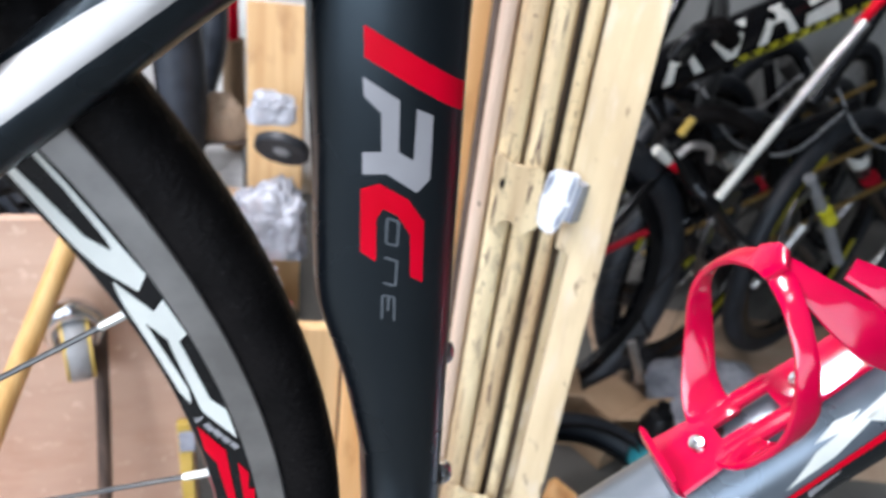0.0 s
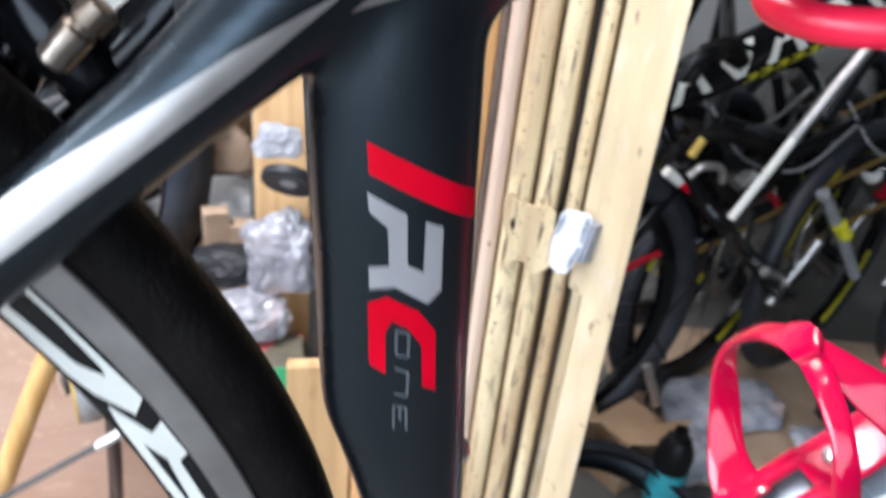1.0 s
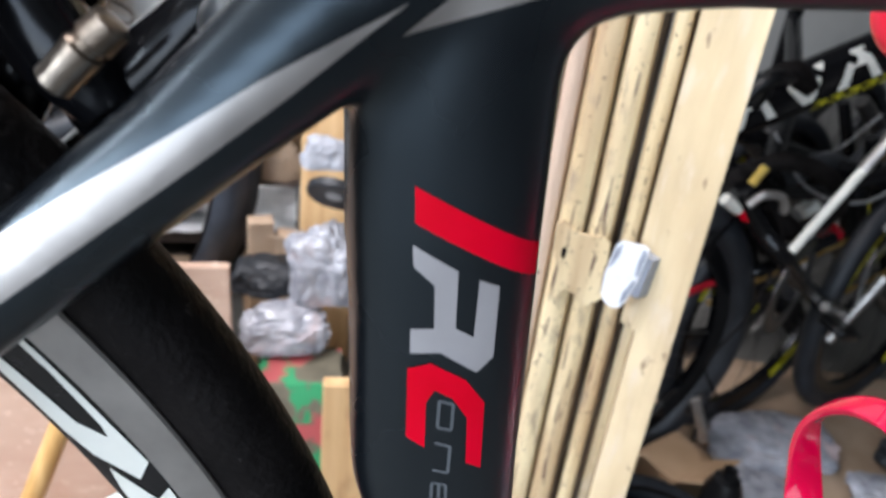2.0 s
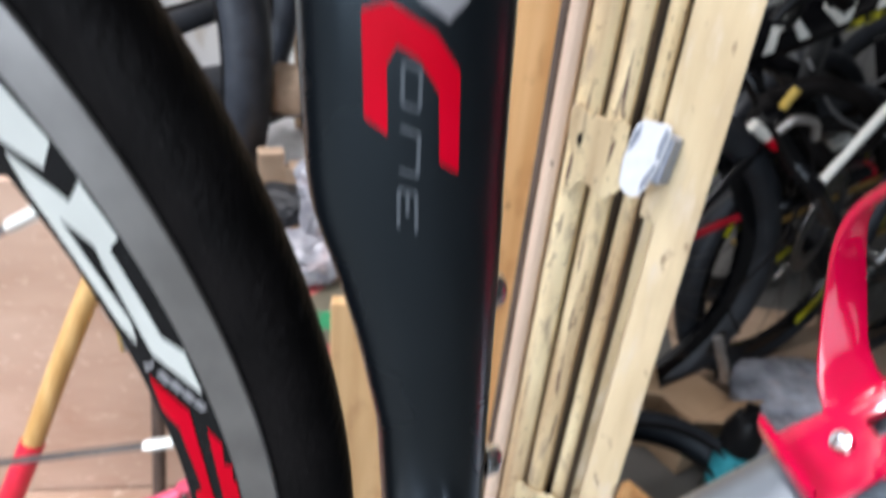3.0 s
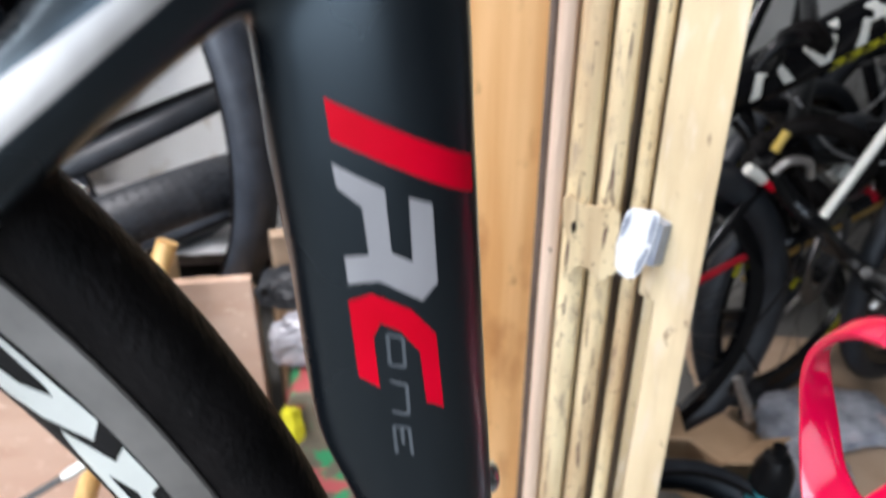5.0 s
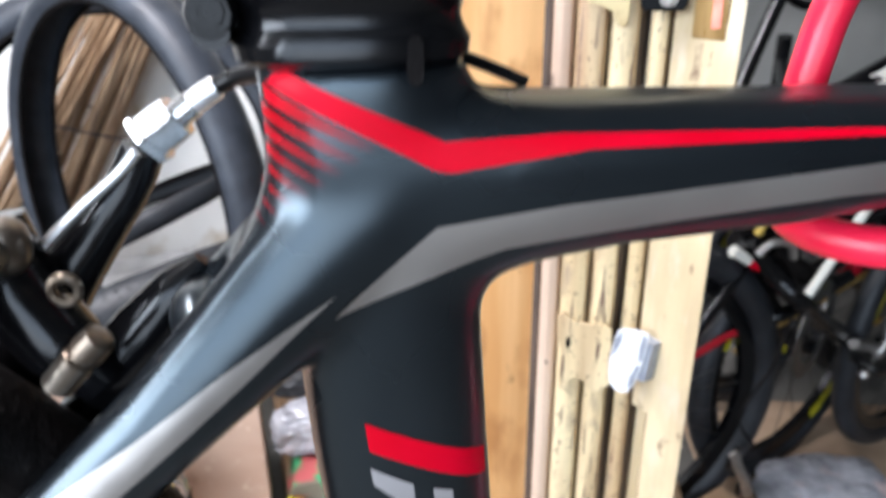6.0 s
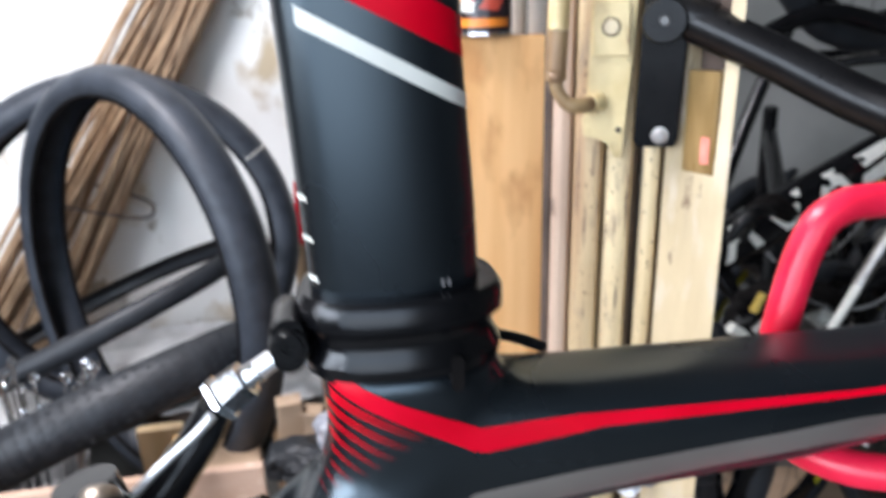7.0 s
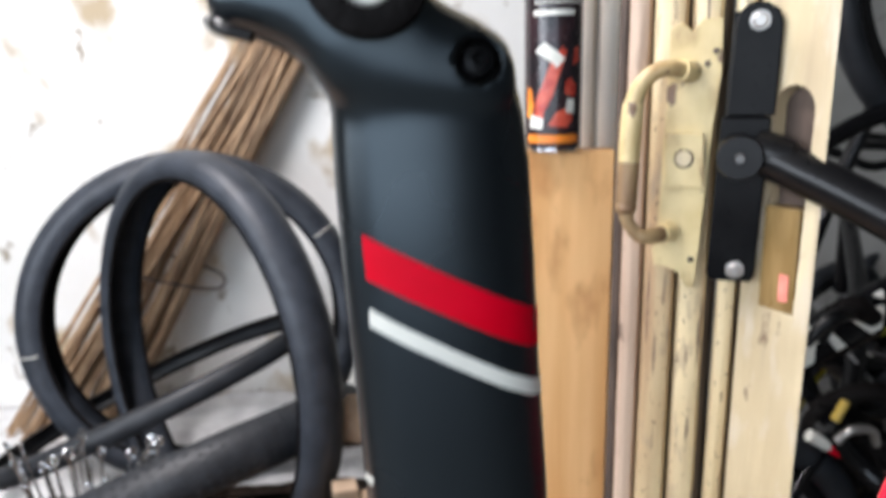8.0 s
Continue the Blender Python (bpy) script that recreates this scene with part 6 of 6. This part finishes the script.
BENT = [[(0.0, 0.036), (0.018, 0.036), (0.040, -0.010), (0.058, 0.036), (0.074, 0.036), (0.048, -0.018), (0.030, -0.018)]]
ROOF = [[(0.0, -0.018), (0.018, -0.018), (0.030, 0.010), (0.050, 0.010), (0.058, -0.018), (0.074, -0.018), (0.052, 0.036), (0.030, 0.036)]]
HOOK = [[(0.004, 0.036), (0.070, 0.036), (0.066, 0.020), (0.012, 0.014)], [(0.060, 0.010), (0.004, 0.002), (0.0, -0.018), (0.062, -0.018)]]
for k, shape in enumerate((ROOF, BENT, ROOF, HOOK, BENT)):
    mark("white_shape", 0.080 + 0.086 * k, shape, M["white"])
for k in range(9):
    mark("yellow_shape", 0.215 + 0.028 * k, [[(0.0, -0.022), (0.022, -0.022), (0.019, -0.037), (-0.003, -0.037)]], M["yellow"])
bar(hung, "top_tube", [(0.60, 1.0, 0.70), (0.85, 1.0, 0.62), (1.2, 1.0, 0.55)], 0.020, M["gloss_black"])
bar(hung, "seat_stay", [(0.62, 0.93, 0.66), (0.69, 0.90, 0.60), (0.90, 0.95, 0.58), (1.12, 0.98, 0.66)], 0.014, M["gloss_black"])
bar(hung, "fork_leg", [(0.98, 0.86, 0.93), (0.93, 0.85, 0.80), (0.88, 0.84, 0.70)], 0.016, M["gloss_black"])
bar(hung, "red_stay", [(0.838, 0.758, 0.850), (0.86, 0.76, 0.885), (0.89, 0.76, 0.935)], 0.008, M["red"], "red tube end")
lever = bar(hung, "brake_lever", [(0.545, 0.78, 0.775), (0.560, 0.78, 0.800), (0.585, 0.78, 0.818), (0.62, 0.79, 0.815)], [0.006, 0.010, 0.012, 0.007], M["black_plastic"], "black brake lever")
bar(hung, "lever_mount", [(0.575, 0.785, 0.812), (0.60, 0.82, 0.78), (0.62, 0.90, 0.70)], 0.009, M["black_plastic"])
bar(hung, "sticker", [(0.574, 0.795, 0.621), (0.605, 0.795, 0.602)], 0.0095, M["white"], "white and red sticker")
bar(hung, "red_sticker", [(0.607, 0.795, 0.601), (0.630, 0.795, 0.587)], 0.0095, M["red"])
bar(hung, "pale_end", [(0.632, 0.795, 0.586), (0.652, 0.795, 0.574)], 0.0095, M["alloy"])
parked_wheel(hung, (0.90, 0.99, 1.33), 0.30, 0.022, "front_wheel", along=Vector((1, 0.25, 0)), spokes=28, disc=True)
bar(hung, "steerer", [(0.90, 0.93, 1.33), (0.93, 0.90, 1.12), (0.98, 0.88, 0.93)], 0.017, M["gloss_black"])
bar(hung, "cross_bar", [(0.55, 0.9, 1.02), (0.75, 0.92, 1.10), (0.95, 0.9, 1.06), (1.2, 0.9, 1.1)], 0.015, M["gloss_black"])
bar(hung, "stem", [(0.585, 0.80, 0.815), (0.625, 0.80, 0.822), (0.665, 0.81, 0.800)], [0.010, 0.019, 0.014], M["rubber"], "black stem clamp")
bar(hung, "drop_bar", [(0.60, 0.83, 0.64), (0.66, 0.80, 0.685), (0.75, 0.80, 0.660), (0.80, 0.82, 0.60), (0.76, 0.84, 0.545), (0.68, 0.85, 0.54)], 0.015, M["rubber"], "taped black drop bar")
bar(hung, "hood", [(0.655, 0.79, 0.615), (0.70, 0.79, 0.575), (0.745, 0.80, 0.55)], [0.012, 0.019, 0.010], M["rubber"], "black brake hood")
bar(hung, "hanger", [(0.90, 0.99, 1.62), (0.90, 0.99, 2.5)], 0.004, M["steel_dark"], "thin steel hanger to the ceiling")
bar(hung, "back_stay", [(0.60, 0.97, 0.66), (0.74, 1.05, 0.95), (0.86, 1.05, 1.25)], 0.013, M["gloss_black"])

# ---------------------------------------------------------------- clutter on the floor
bag("plastic_bag", pose(0.90, 0.86, 0.034), 0.15, 0.10, 0.030, "crumpled clear plastic bag on the floor", 4.4, M["bag"], group="plastic bags")
bag("plastic_bag", pose(0.76, 0.75, 0.020), 0.13, 0.08, 0.030, "crumpled clear plastic bag on the floor", 6.1, M["bag"], group="plastic bags")
bag("plastic_bag", pose(1.06, 0.70, 0.036), 0.09, 0.06, 0.034, "crumpled clear plastic bag on the cardboard", 2.7, M["bag"], group="plastic bags")
bag("rag", pose(1.22, 0.80, 0.038), 0.10, 0.06, 0.036, "dark oily rag thrown on the cardboard", 1.9, M["rubber_grey"], "rag")
sheet = part("cardboard_sheet", moved(box(-0.44, 0.44, -0.27, 0.27, 0, 0.006), pose(0, 0, 0, 1, 0, -14)), M["kraft_pale"], at=pose(1.12, 0.86, 0.008), smooth=False)
tagged(sheet, "flattened brown cardboard lying on the floor", "cardboard")
for x, y, z, w, a in ((0.60, 0.74, 0.0, 0.055, 25), (0.50, 0.80, 0.0, 0.05, -15)):
    c = thing("cardboard_box", pose(x, y, z, 0, 0, a), "small torn brown cardboard box on the floor", "box", "cardboard boxes")
    part("wall", box(-w, w, -0.045, 0.045, 0.0, 0.13), M["kraft"], c, smooth=False, bevel=0.002)
    part("flap", moved(box(-w, w, 0, 0.003, 0, 0.06), pose(0, -0.045, 0.13, 50)), M["kraft"], c, smooth=False)
slack_tyre("slack_tyre", pose(0.46, 0.49, 0.10, -70, 12, 15), 0.20, 0.17, 0.030, "small grey-black tyre lying on the floor")
bottle = thing("spray_bottle", pose(0.62, 0.62, 0.0, 0, 0, 20), "black bottle with a teal label on the floor", "bottle")
part("body", lathe([(0.0, 0.0), (0.030, 0.0), (0.032, 0.003), (0.032, 0.17), (0.022, 0.195), (0.012, 0.2), (0.012, 0.215), (0.0, 0.215)], 28, "z", False), M["black_plastic"], bottle)
part("label", lathe([(0.0322, 0.05), (0.0326, 0.05), (0.0326, 0.13), (0.0322, 0.13)], 28, "z"), M["teal"], bottle, "teal paper label")
packet = bag("teal_packet", pose(0.50, 0.52, 0.03), 0.06, 0.04, 0.03, "crumpled teal and white packet", 1.3, M["teal"], "packet")
stick = part("wood_offcut", box(-0.07, 0.07, -0.02, 0.02, 0, 0.02), M["pine"], at=pose(0.43, 0.50, 0.10, 15, 30, -30), smooth=False, bevel=0.001)
tagged(stick, "short pale wood offcut", "offcut")
